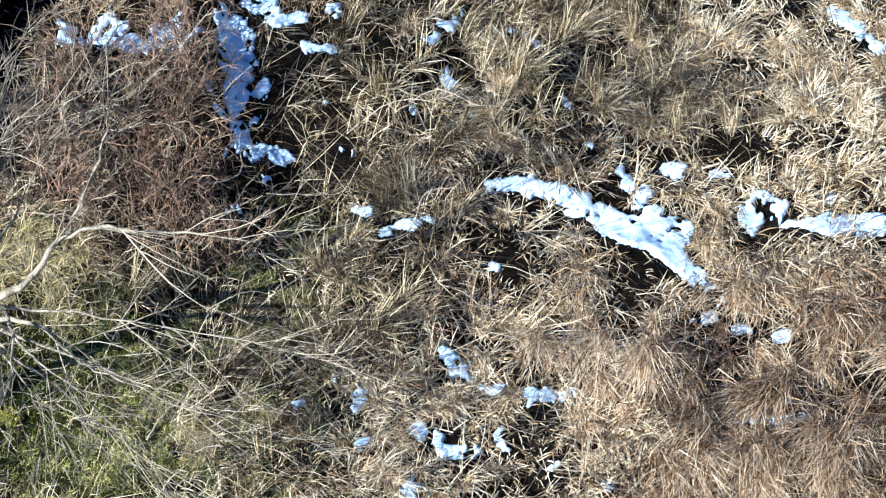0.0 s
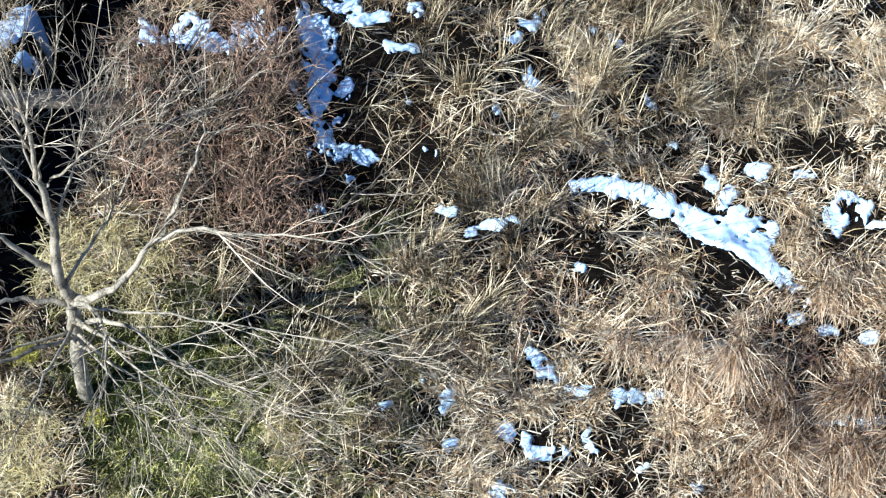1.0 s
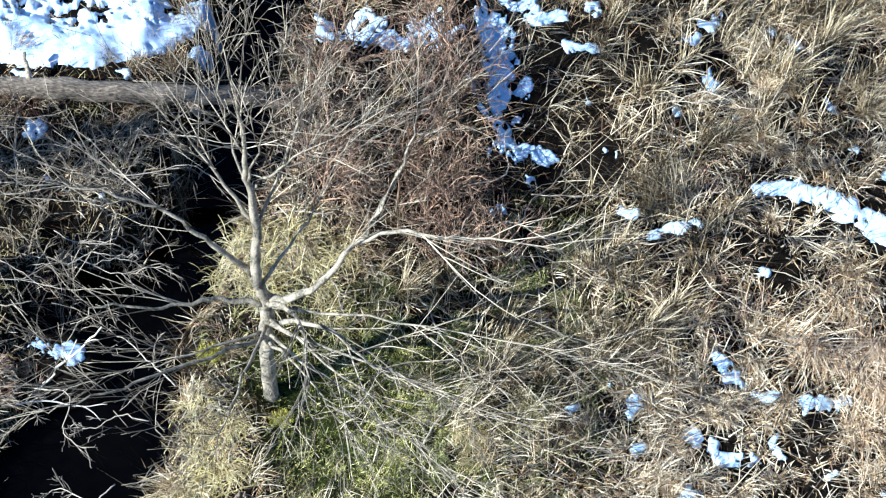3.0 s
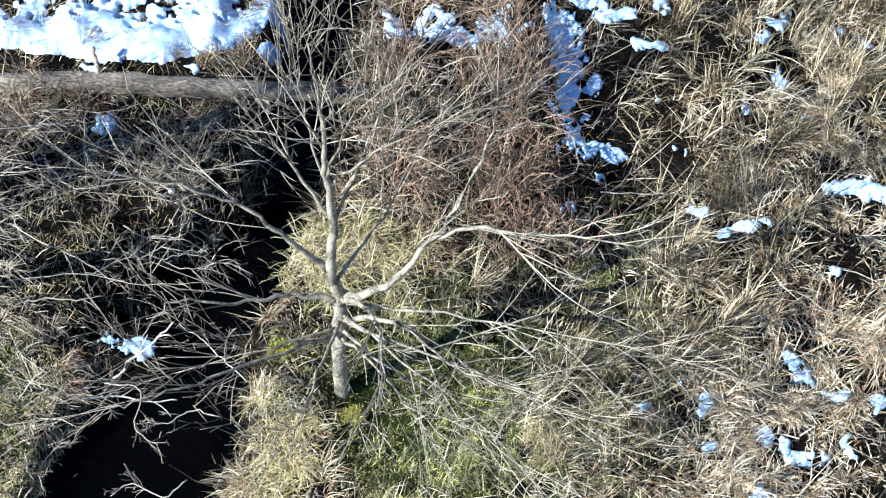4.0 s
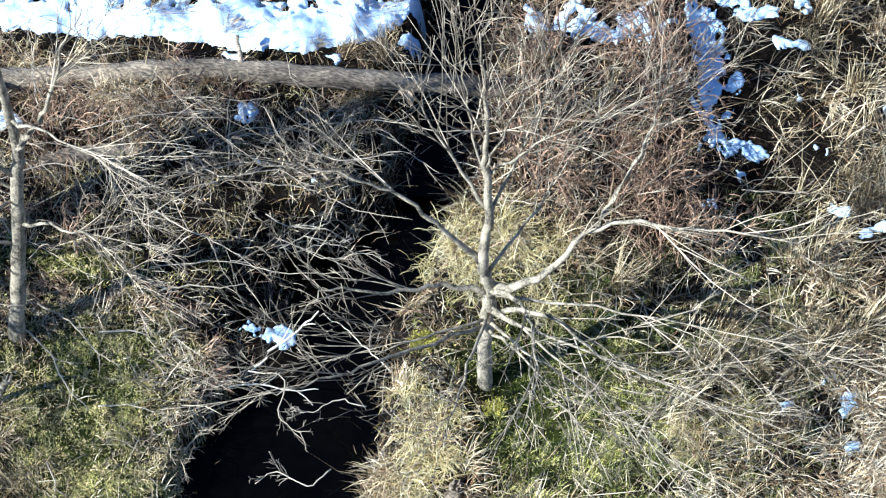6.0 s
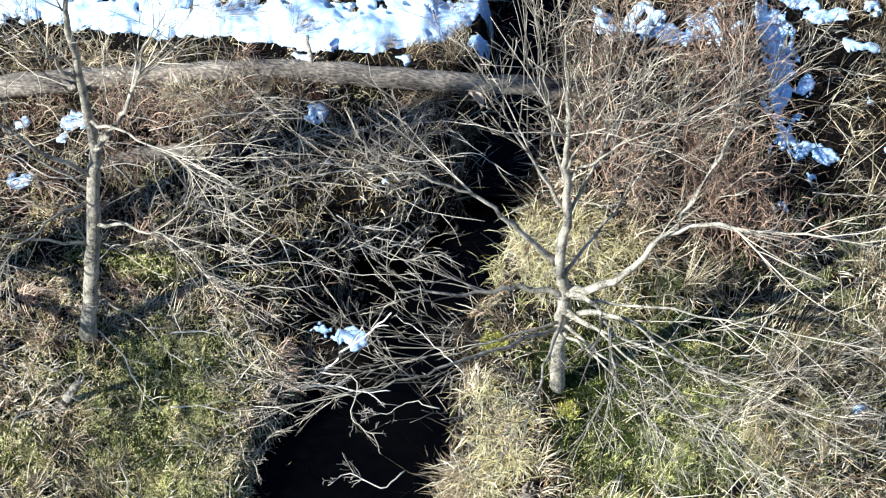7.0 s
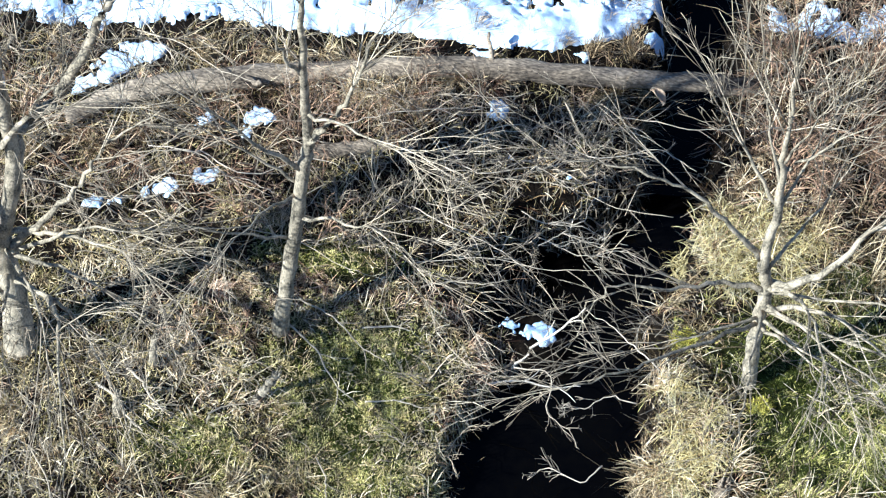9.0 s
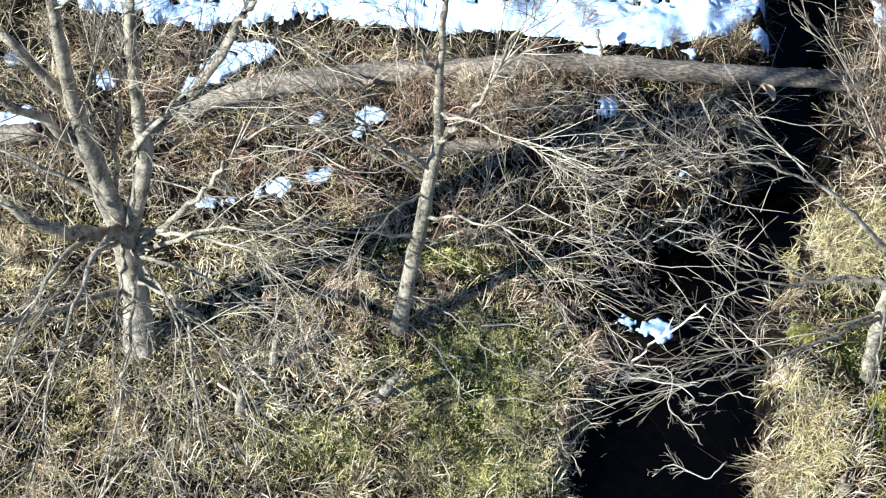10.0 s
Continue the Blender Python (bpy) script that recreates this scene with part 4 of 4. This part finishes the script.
tree("larger bare tree forking low into several stems", [(-11.18, 3.69, G3 - 0.1), (-11.25, 3.73, 0.4), (-11.38, 3.71, 1.3), (-11.54, 3.63, 2.0), (-11.72, 3.36, 3.4), (-11.8, 3.02, 5.0), (-11.8, 2.9, 6.0)],
     [0.17, 0.145, 0.125, 0.1, 0.075, 0.05, 0.03],
     [([(-11.38, 3.71, 1.3), (-11.65, 3.49, 2.9), (-11.78, 3.41, 3.4), (-12.24, 3.1, 4.4)], 0.085),
      ([(-11.36, 3.71, 1.2), (-11.18, 3.66, 2.3), (-11.26, 3.52, 3.7), (-11.23, 3.24, 4.9)], 0.085),
      ([(-11.3, 3.7, 1.35), (-11.22, 3.78, 1.9), (-11.16, 3.94, 2.5), (-10.81, 3.81, 3.2), (-10.53, 3.73, 4.0), (-10.3, 3.56, 4.8)], 0.075),
      ([(-11.38, 3.71, 1.3), (-11.82, 3.14, 1.9), (-12.24, 2.9, 2.5)], 0.075),
      ([(-11.52, 3.6, 2.2), (-11.85, 3.35, 3.0), (-12.5, 2.95, 3.9)], 0.06),
      ([(-11.3, 3.55, 2.6), (-10.95, 3.5, 3.3), (-10.6, 3.3, 4.2)], 0.045),
      ([(-11.28, 3.72, 0.6), (-10.82, 3.38, 0.9), (-10.31, 2.83, 1.2), (-9.66, 1.76, 1.2)], 0.04),
      ([(-11.28, 3.72, 0.5), (-11.95, 2.79, 1.1), (-12.5, 2.24, 1.5)], 0.045),
      ([(-11.36, 3.7, 1.2), (-11.2, 2.8, 1.6), (-11.1, 1.9, 1.7)], 0.03),
      ([(-11.3, 3.7, 1.0), (-10.4, 3.5, 1.9), (-9.6, 3.2, 2.2)], 0.03),
      ([(-11.36, 3.7, 1.25), (-11.6, 2.7, 1.9), (-11.9, 1.6, 2.1)], 0.03),
      ([(-11.3, 3.7, 1.1), (-10.7, 2.6, 1.8), (-10.3, 1.6, 1.9)], 0.028),
      ([(-11.5, 3.65, 1.8), (-12.3, 3.5, 2.4), (-13.2, 3.5, 2.8)], 0.035),
      ([(-11.6, 3.42, 1.6), (-11.85, 2.4, 1.9), (-12.0, 0.5, 1.9)], 0.04),
      ([(-11.4, 3.7, 1.5), (-11.5, 2.3, 2.0), (-11.45, 0.3, 2.0)], 0.044),
      ([(-11.28, 3.72, 0.7), (-11.05, 2.6, 1.5), (-10.85, 0.5, 1.8)], 0.038),
      ([(-10.82, 3.38, 0.9), (-10.5, 2.5, 1.5), (-10.0, 0.7, 1.7)], 0.034),
      ([(-11.33, 3.71, 1.0), (-11.0, 3.7, 1.5), (-10.6, 3.72, 2.2), (-10.35, 3.7, 2.8), (-9.9, 3.7, 3.4)], 0.055),
      ([(-11.45, 3.68, 1.4), (-11.42, 3.7, 2.4), (-11.38, 3.6, 3.6), (-11.3, 3.5, 4.6)], 0.035),
      ([(-11.6, 3.6, 2.3), (-11.62, 3.6, 3.2), (-11.5, 3.5, 4.4)], 0.03),
      ([(-11.3, 3.7, 1.3), (-10.8, 3.65, 1.5), (-10.2, 3.45, 1.65), (-9.4, 3.0, 1.5)], 0.036),
      ([(-11.27, 3.72, 1.0), (-10.5, 3.5, 1.1), (-9.5, 3.0, 1.1)], 0.03)], 13, 1.5, 0.75, 0.02)


def log_y(x):
    return float(np.interp(x, [-11.35, -10.69, -9.4, -7.77, -6.4, -5.0, -4.4], [6.1, 6.57, 7.02, 7.49, 7.7, 7.95, 8.1])) if x < -4.9 else 99.0


# ---- log across the creek ----
def log(label, pts, r0, r1, mat=LOGWOOD, stubs=()):
    line = smooth_line(pts, 12, 0.006)
    o = line[0].copy()
    base = thing("fallen_log", *o)
    line = line - o
    rad = np.interp(np.linspace(0, 1, len(line)), [0, 0.25, 1], [r0 * 0.7, r0, r1]) * (1 + 0.06 * rng.normal(0, 1, len(line)))
    me = tubes("trunk", [(line, rad)], mat, 18)
    co = np.empty(len(me.vertices) * 3, np.float32)
    me.vertices.foreach_get("co", co)
    co = co.reshape(-1, 3)
    axis = np.repeat(line, 18, 0)
    off = co - axis
    ang = np.tile(np.arange(18), len(line))
    ridge = 1 + 0.10 * np.sin(ang * 2.3 + 1.3 * np.sin(axis[:, 0])) + 0.08 * rng.normal(0, 1, len(co)) * 0.6
    me.vertices.foreach_set("co", (axis + off * ridge[:, None]).astype(np.float32).ravel())
    me.update()
    part("trunk", me, base)
    for f, d, r in stubs:
        p = line[int(f * (len(line) - 1))]
        part("branch_stub", tubes("branch_stub", [(smooth_line([p, p + np.array(d) * 0.6, p + np.array(d)], 4, 0.01), np.linspace(r, r * 0.5, 9))], mat, 8), base)
    return tagged(base, label, "log")


log("long weathered grey log lying across the creek", [(-11.35, 6.1, 0.1), (-10.69, 6.57, 0.15), (-9.4, 7.02, 0.2), (-7.77, 7.49, 0.24), (-6.4, 7.70, 0.24), (-5.0, 7.95, 0.2), (-4.4, 8.1, 0.08)], 0.115, 0.085,
    stubs=[(0.3, (0.2, -0.25, 0.25), 0.04), (0.55, (-0.1, 0.2, 0.3), 0.03)])
log("pale barkless limb lying in the grass", [(-13.9, 5.2, 0.05), (-13.2, 5.42, 0.1), (-12.6, 5.6, 0.1)], 0.08, 0.09)
log("grey rotten log half sunk in weeds", [(-9.1, 6.15, 0.09), (-8.5, 6.38, 0.11), (-7.9, 6.55, 0.06)], 0.07, 0.05)


# ---- bare shrubs: a few kinds, set many times ----
def shrub_kind(stems, reach, height, shade, side):
    """Arching stems from one root, each with side twigs."""
    stem_lines, twig_lines = [], []
    for _ in range(stems):
        a, lean = rng.uniform(0, 2 * np.pi), rng.uniform(0.25, 1.0)
        h, r = height * rng.uniform(0.55, 1.1), reach * lean
        root = np.r_[rng.normal(0, 0.09, 2), -0.05]
        tip = np.array([r * math.cos(a), r * math.sin(a), h * (1.15 - lean * rng.uniform(0.4, 1.0))])
        midp = root * 0.45 + tip * 0.55 + np.array([0, 0, h * 0.3 * lean])
        ln = smooth_line([root, midp, tip], 4, 0.010)
        rr = np.linspace(rng.uniform(0.006, 0.012), 0.003, len(ln))
        stem_lines.append((ln, rr))
        sprout(ln, rr, side, 0.5 * reach, (0.3, 1.0), 1, twig_lines, 0.1, 0.3, 0.8, crook=2.2)
    tone = lambda n: (0.12 + 1.6 * rng.uniform(0, 1, n) ** 1.6)[:, None] * np.array([shade])
    return [tubes("stem", [ln], TWIG, 5, tone(1)) for ln in stem_lines], tubes("twigs", twig_lines, TWIG, 3, tone(len(twig_lines)))


def shrub(kind, label, x, y, turn, size):
    stems, twigs = kind
    base = thing("bare_shrub", x, y, float(land(x, y)))
    base.rotation_euler, base.scale = (0, 0, turn), (size, size, size)
    for me in stems:
        part("stem", me, base)
    tagged(part("twigs", twigs, base), kind="stuff")
    tagged(base, label, "shrub", group="bare shrubs on the banks")


GREYBUSH = [shrub_kind(9, 0.8, 0.8, (0.47, 0.37, 0.235), 6) for _ in range(4)]
REDBUSH = [shrub_kind(11, 0.62, 0.75, (0.42, 0.265, 0.15), 6) for _ in range(3)]
PALEBUSH = [shrub_kind(6, 0.8, 0.5, (0.52, 0.41, 0.26), 5) for _ in range(3)]


def clear(x, y):
    """Away from the log, from the strip that hides it, and from the snow at the water."""
    return (y < log_y(x) - 0.42 or y > log_y(x) + 0.25) and math.hypot(x + 6.6, y - 4.7) > 0.6


def thicket(kinds, label, n, x0, x1, y0, y1, least=0.7, most=1.15, bank=-0.05):
    made = 0
    for _ in range(n * 6):
        x, y = rng.uniform(x0, x1), rng.uniform(y0, y1)
        if made < n and creek_off(x, y) > bank and clear(x, y):
            shrub(kinds[made % len(kinds)], label, x, y, rng.uniform(0, 6.28), rng.uniform(least, most))
            made += 1


thicket(GREYBUSH, "grey leafless shrub with arching twigs on the creek bank", 6, -7.6, -6.0, 5.7, 7.2, 0.55, 0.9)
thicket(PALEBUSH, "pale dry shrub leaning over the dark water", 2, -7.5, -7.0, 3.3, 4.2, 0.5, 0.7)
thicket(GREYBUSH, "grey leafless shrub with arching twigs on the creek bank", 3, -6.95, -6.55, 5.35, 5.65, 0.5, 0.65, bank=-0.3)
thicket(REDBUSH, "reddish-brown bramble bush in dead grass", 16, -4.6, -2.9, 6.9, 8.6, 0.7, 1.05)
thicket(GREYBUSH, "grey leafless shrub beside the fallen log", 18, -12.6, -7.0, 4.9, 6.9, 0.5, 0.85)
thicket(GREYBUSH, "grey leafless shrub in withered grass", 5, -14.0, -9.0, 1.6, 4.2, 0.7, 1.0)
# bushes added to throw shade into the hollow beyond
thicket(REDBUSH, "reddish-brown bramble bush in dead grass", 5, -3.5, -2.6, 6.2, 6.8, 0.7, 0.95)
thicket(REDBUSH, "brown tangled brush below the fallen log", 9, -12.6, -8.2, 5.5, 6.9, 0.6, 0.85)
thicket(REDBUSH, "tall red-brown brambles beside a snow drift", 9, -3.55, -3.2, 7.8, 9.5, 0.75, 1.0)
thicket(REDBUSH, "reddish-brown bramble bush in dead grass", 5, 1.7, 3.4, 5.2, 6.4, 0.5, 0.75)


# ---- small things on the ground ----
def stick(label, x, y, turn, long, r, rise=3.0, shade=(0.42, 0.345, 0.235)):
    """A fallen stick with a crook and two short side twigs."""
    base = thing("fallen_stick", x, y, float(land(x, y)) + 0.06)
    d = np.array([math.cos(turn), math.sin(turn), math.tan(radians(rise))])
    n = np.array([-d[1], d[0], 0.0])
    ln = smooth_line([np.zeros(3), d * long * 0.35 + n * long * 0.05, d * long * 0.7 - n * long * 0.02, d * long], 5, 0.006)
    part("stem", tubes("stem", [(ln, np.linspace(r, r * 0.45, len(ln)))], TWIG, 6, [shade]), base)
    for k, s_ in ((6, 1), (11, -1)):
        p = ln[k]
        part("side_twig", tubes("side_twig", [(smooth_line([p, p + (d + n * s_ * 0.8) * long * 0.1, p + (d + n * s_) * long * 0.18], 3), np.linspace(r * 0.5, r * 0.25, 7))], TWIG, 5, [shade]), base)
    return tagged(base, label, "stick", group="fallen sticks")


PALESTICK, GREYSTICK = "pale dry stick lying in the grass", "grey fallen branch resting on weeds"
stick(PALESTICK, -8.12, 4.48, 0.12, 0.8, 0.010, shade=(0.62, 0.52, 0.36))
stick(PALESTICK, -7.95, 3.75, 0.1, 0.75, 0.008, shade=(0.62, 0.52, 0.36))
stick(PALESTICK, -8.76, 4.68, -0.55, 1.1, 0.009)
stick(GREYSTICK, -10.4, 3.4, -0.7, 0.7, 0.016)
stick(GREYSTICK, -10.15, 3.55, -0.75, 0.6, 0.014)
stick("pale dry branch propped out of the water", -6.68, 4.6, 0.28, 0.6, 0.015, 57, (0.84, 0.72, 0.52))
stick(PALESTICK, -6.9, 4.35, 0.15, 0.9, 0.010, 4, (0.80, 0.70, 0.54))
for q in range(26):
    sx, sy = rng.uniform(-13.0, 1.0), rng.uniform(-2.6, 2.6)
    sy += 7.0 + 0.21 * (sx + 0.6)
    if creek_off(sx, sy) > 0.3 and clear(sx, sy):
        stick(GREYSTICK, sx, sy, rng.uniform(-1.2, 1.2), rng.uniform(0.5, 1.3), rng.uniform(0.006, 0.012), rng.uniform(0, 10), (0.40, 0.33, 0.22))


def lump(name, label, category, x, y, rx, ry, rz, mat, rough=0.25, seed=3.0):
    """A rounded clump with an uneven, tufted surface."""
    bm = bmesh.new()
    bmesh.ops.create_icosphere(bm, subdivisions=4, radius=1.0)
    for v in bm.verts:
        k = 1 + rough * noise.noise(v.co * 2.2 + Vector((seed, 0, 0))) + 0.6 * rough * noise.noise(v.co * 7 + Vector((0, seed, 0)))
        v.co = Vector((v.co.x * rx * k, v.co.y * ry * k, max(v.co.z, -0.2) * rz * k))
    me = bpy.data.meshes.new(name)
    bm.to_mesh(me)
    bm.free()
    me.materials.append(mat)
    ob = new(name, me)
    ob.location = (x, y, float(land(x, y)))
    return tagged(ob, label, category) if label else ob


def moss_cushion(label, x, y, r, h, n):
    """A low dome of soil under a coat of short upright moss shoots."""
    base = thing("moss_clump", x, y, float(land(x, y)))
    body = lump("cushion", "", "", x, y, r * 0.75, r * 0.75, h * 0.75, MOSS, 0.5)
    body.parent, body.location = base, (0, 0, 0)
    a, q = rng.uniform(0, 6.28, n), rng.uniform(0, 1, n) ** 0.5
    q = q * (1 + 0.28 * np.sin(2 * a + 1) + 0.2 * np.sin(5 * a))
    root = np.c_[r * q * np.cos(a), r * q * np.sin(a), h * np.sqrt(np.maximum(1 - 0.6 * q * q, 0.02)) * (1 + 0.25 * rng.normal(0, 1, n)) - 0.02]
    tip = root + np.c_[0.4 * q * np.cos(a), 0.4 * q * np.sin(a), np.ones(n)] * rng.uniform(0.015, 0.045, (n, 1)) + rng.normal(0, 0.012, (n, 3))
    b = rng.uniform(0, 3.14, n)
    side = np.c_[np.cos(b), np.sin(b), np.zeros(n)] * rng.uniform(0.002, 0.004, (n, 1))
    verts = np.stack([root - side, root + side, tip], 1).reshape(-1, 3)
    tint = np.array([[0.52, 0.47, 0.07]]) * rng.uniform(0.15, 1.6, (n, 1)) + rng.uniform(0, 0.12, (n, 1)) * np.array([[1, 0.7, 0.1]])
    tagged(part("moss_shoots", raw_mesh("moss_shoots", verts, np.full(n, 3), np.arange(3 * n), GREEN, np.repeat(tint, 3, 0)), base), kind="stuff")
    return tagged(base, label, "moss")


moss_cushion("bright yellow-green moss cushion at the bank edge", -5.12, 5.0, 0.115, 0.09, 1500)
moss_cushion("small yellow-green moss cushion by the tree foot", -4.35, 4.45, 0.1, 0.07, 900)
def stump(label, x, y, r, h, lean, turn, mat=BARK):
    """A snapped stem: a tapering foot with an uneven rim, and splinters standing up from the break."""
    base = thing("broken_stump", x, y, float(land(x, y)) - 0.04)
    tip = np.array([math.cos(turn) * lean * h, math.sin(turn) * lean * h, h])
    ln = smooth_line([np.zeros(3), tip * 0.35, tip * 0.7, tip], 4, 0.004)
    rr = r * np.interp(np.linspace(0, 1, len(ln)), [0, 0.2, 1], [1.35, 1.0, 0.72]) * (1 + 0.07 * rng.normal(0, 1, len(ln)))
    me = tubes("stem", [(ln, rr)], mat, 11)
    for v in me.vertices:
        v.co.z += 0.12 * h * noise.noise(v.co * 18) * (v.co.z / h)
    part("stem", me, base)
    for k in range(5):
        a = 1.26 * k + rng.normal(0, 0.3)
        p = tip + np.array([math.cos(a), math.sin(a), 0]) * r * 0.45 - np.array([0, 0, 0.04])
        q = p + tip / h * rng.uniform(0.06, 0.13) + rng.normal(0, 0.008, 3)
        part("splinter", tubes("splinter", [(np.array([p, (p + q) / 2, q]), np.array([0.28, 0.2, 0.04]) * r)], mat, 5), base)
    return tagged(base, label, "stump")


stump("dark rotten stump low in the grass", -4.57, 3.56, 0.075, 0.16, 0.1, 1.0, LOGWOOD)
stump("small grey broken stub of a sapling", -9.95, 3.72, 0.04, 0.42, 0.12, 1.3)
stump("pale leaning broken stump in short grass", -8.95, 3.58, 0.05, 0.42, 0.45, 0.5)
stump("short weathered stub with one side in shadow", -10.14, 3.16, 0.05, 0.36, 0.05, 2.0)

thicket(GREYBUSH, "grey leafless shrub with arching twigs on the creek bank", 3, -6.9, -6.1, 5.8, 6.6, 0.5, 0.75, bank=-0.25)
thicket(GREYBUSH, "grey leafless shrub with arching twigs on the creek bank", 2, -6.5, -5.9, 6.5, 7.0, 0.5, 0.7, bank=-0.1)
STALK = "long pale stalk lying across the weeds"
for q in range(14):
    sx, sy = rng.uniform(-12.0, -6.2), rng.uniform(5.0, 7.4)
    if creek_off(sx, sy) > 0.2 and clear(sx, sy):
        stick(STALK, sx, sy, rng.normal(0.1, 0.4), rng.uniform(0.9, 2.0), rng.uniform(0.004, 0.007), rng.uniform(2, 14), (0.64, 0.52, 0.35))

thicket(PALEBUSH, "pale dry shrub leaning over the dark water", 2, -7.6, -7.0, 2.3, 3.6, 0.5, 0.7, bank=-0.1)


# ---- dry branches hanging over the water and lying in the brush ----
def dry_branch(label, x, y, z, turn, long, r, rise, shade, count=9, sag=0.15):
    base = thing("dry_branch", x, y, z)
    d = np.array([math.cos(turn), math.sin(turn), math.tan(radians(rise))])
    n = np.array([-d[1], d[0], 0.0]) * rng.normal(0, 0.12)
    drop = np.array([0, 0, -sag * long])
    ln = smooth_line([np.zeros(3), (d * 0.35 + n) * long, (d * 0.7 - n * 0.4) * long + drop * 0.4, d * long + drop], 5, 0.007)
    rr = np.linspace(r, 0.0024, len(ln))
    part("stem", tubes("stem", [(ln, rr)], TWIG, 6, [shade]), base)
    some = []
    sprout(ln, rr, count, long * 0.4, (0.3, 1.1), 1, some, 0.0, 0.2, 0.7, crook=3.0)
    t = (0.1 + 1.1 * rng.uniform(0, 1, len(some)) ** 1.6)[:, None] * np.array([shade])
    tagged(part("twigs", tubes("twigs", some, TWIG, 3, t), base), kind="stuff")
    return tagged(base, label, "branch", group="dry branches by the creek")


OVER, BRUSH = "pale dry branch hanging over black water", "grey dry branch caught in bank brush"
for y, rise in ((4.4, 6), (3.95, 10), (3.4, 5)):
    cx = float(np.interp(y, [2.6, 3.5, 4.1, 4.75, 5.2, 5.75], [-6.5, -6.3, -6.05, -5.85, -6.05, -6.05]))
    dry_branch(OVER, cx + 0.62, y, -0.05 + rng.uniform(-0.2, 0.25), math.pi + rng.normal(0.1, 0.45), rng.uniform(0.7, 1.1), rng.uniform(0.005, 0.008), rise, (0.68, 0.56, 0.39))
    if y == 4.4:
        dry_branch(OVER, cx - 0.7, y - 0.1, -0.15 + rng.uniform(-0.15, 0.15), rng.normal(-0.3, 0.5), rng.uniform(0.7, 1.1), rng.uniform(0.006, 0.010), rise, (0.62, 0.50, 0.34))
for q in range(26):
    x, y = rng.uniform(-11.5, -6.2), rng.uniform(5.5, 7.0)
    if creek_off(x, y) > 0.05 and clear(x, y):
        dry_branch(BRUSH, x, y, float(land(x, y)) + rng.uniform(0.05, 0.3), rng.normal(0.0, 0.5) + (math.pi if q % 2 else 0), rng.uniform(0.8, 1.6), rng.uniform(0.004, 0.008), rng.uniform(5, 25), (0.56, 0.46, 0.32), 7)
for q in range(5):
    x, y = rng.uniform(-6.9, -6.3), rng.uniform(5.65, 6.15)
    dry_branch("grey dry branch reaching across the creek", x, y, rng.uniform(-0.3, 0.0), rng.normal(0.15, 0.3), rng.uniform(0.6, 1.1), rng.uniform(0.004, 0.006), rng.uniform(4, 14), (0.62, 0.52, 0.37), 7)
for q in range(9):
    x, y = rng.uniform(-4.3, -1.2), rng.uniform(6.2, 8.6)
    dry_branch("pale dry branch leaning in tall weeds", x, y, float(land(x, y)) + 0.08, rng.normal(0.6, 0.6), rng.uniform(0.7, 1.3), rng.uniform(0.005, 0.009), rng.uniform(10, 35), (0.66, 0.53, 0.35), 6)


def curled_leaf(x, y, z):
    """A dry leaf, cupped along its rib."""
    bm = bmesh.new()
    rows = []
    for i in range(9):
        u = i / 8
        half = 0.055 * math.sin(math.pi * min(u * 1.05, 1.0)) + 0.004
        rows.append([bm.verts.new((half * v, (u - 0.5) * 0.2, 0.05 * v * v + 0.03 * math.sin(3 * u))) for v in (-1, -0.5, 0, 0.5, 1)])
    for a, b in zip(rows, rows[1:]):
        for k in range(4):
            bm.faces.new((a[k], a[k + 1], b[k + 1], b[k]))
    bmesh.ops.solidify(bm, geom=bm.faces[:], thickness=0.002)
    me = bpy.data.meshes.new("dry_leaf")
    bm.to_mesh(me)
    bm.free()
    me.attributes.new("tint", "FLOAT_COLOR", "POINT").data.foreach_set("color", np.tile([0.75, 0.58, 0.38, 1.0], len(me.vertices)).astype(np.float32))
    me.materials.append(BLADE)
    ob = new("dry_leaf", me)
    ob.matrix_world = pose(x, y, z, 20, 15, 60)
    tagged(ob, "curled tan dry leaf caught in brush over the creek", "leaf")


curled_leaf(-5.78, 7.47, 0.35)
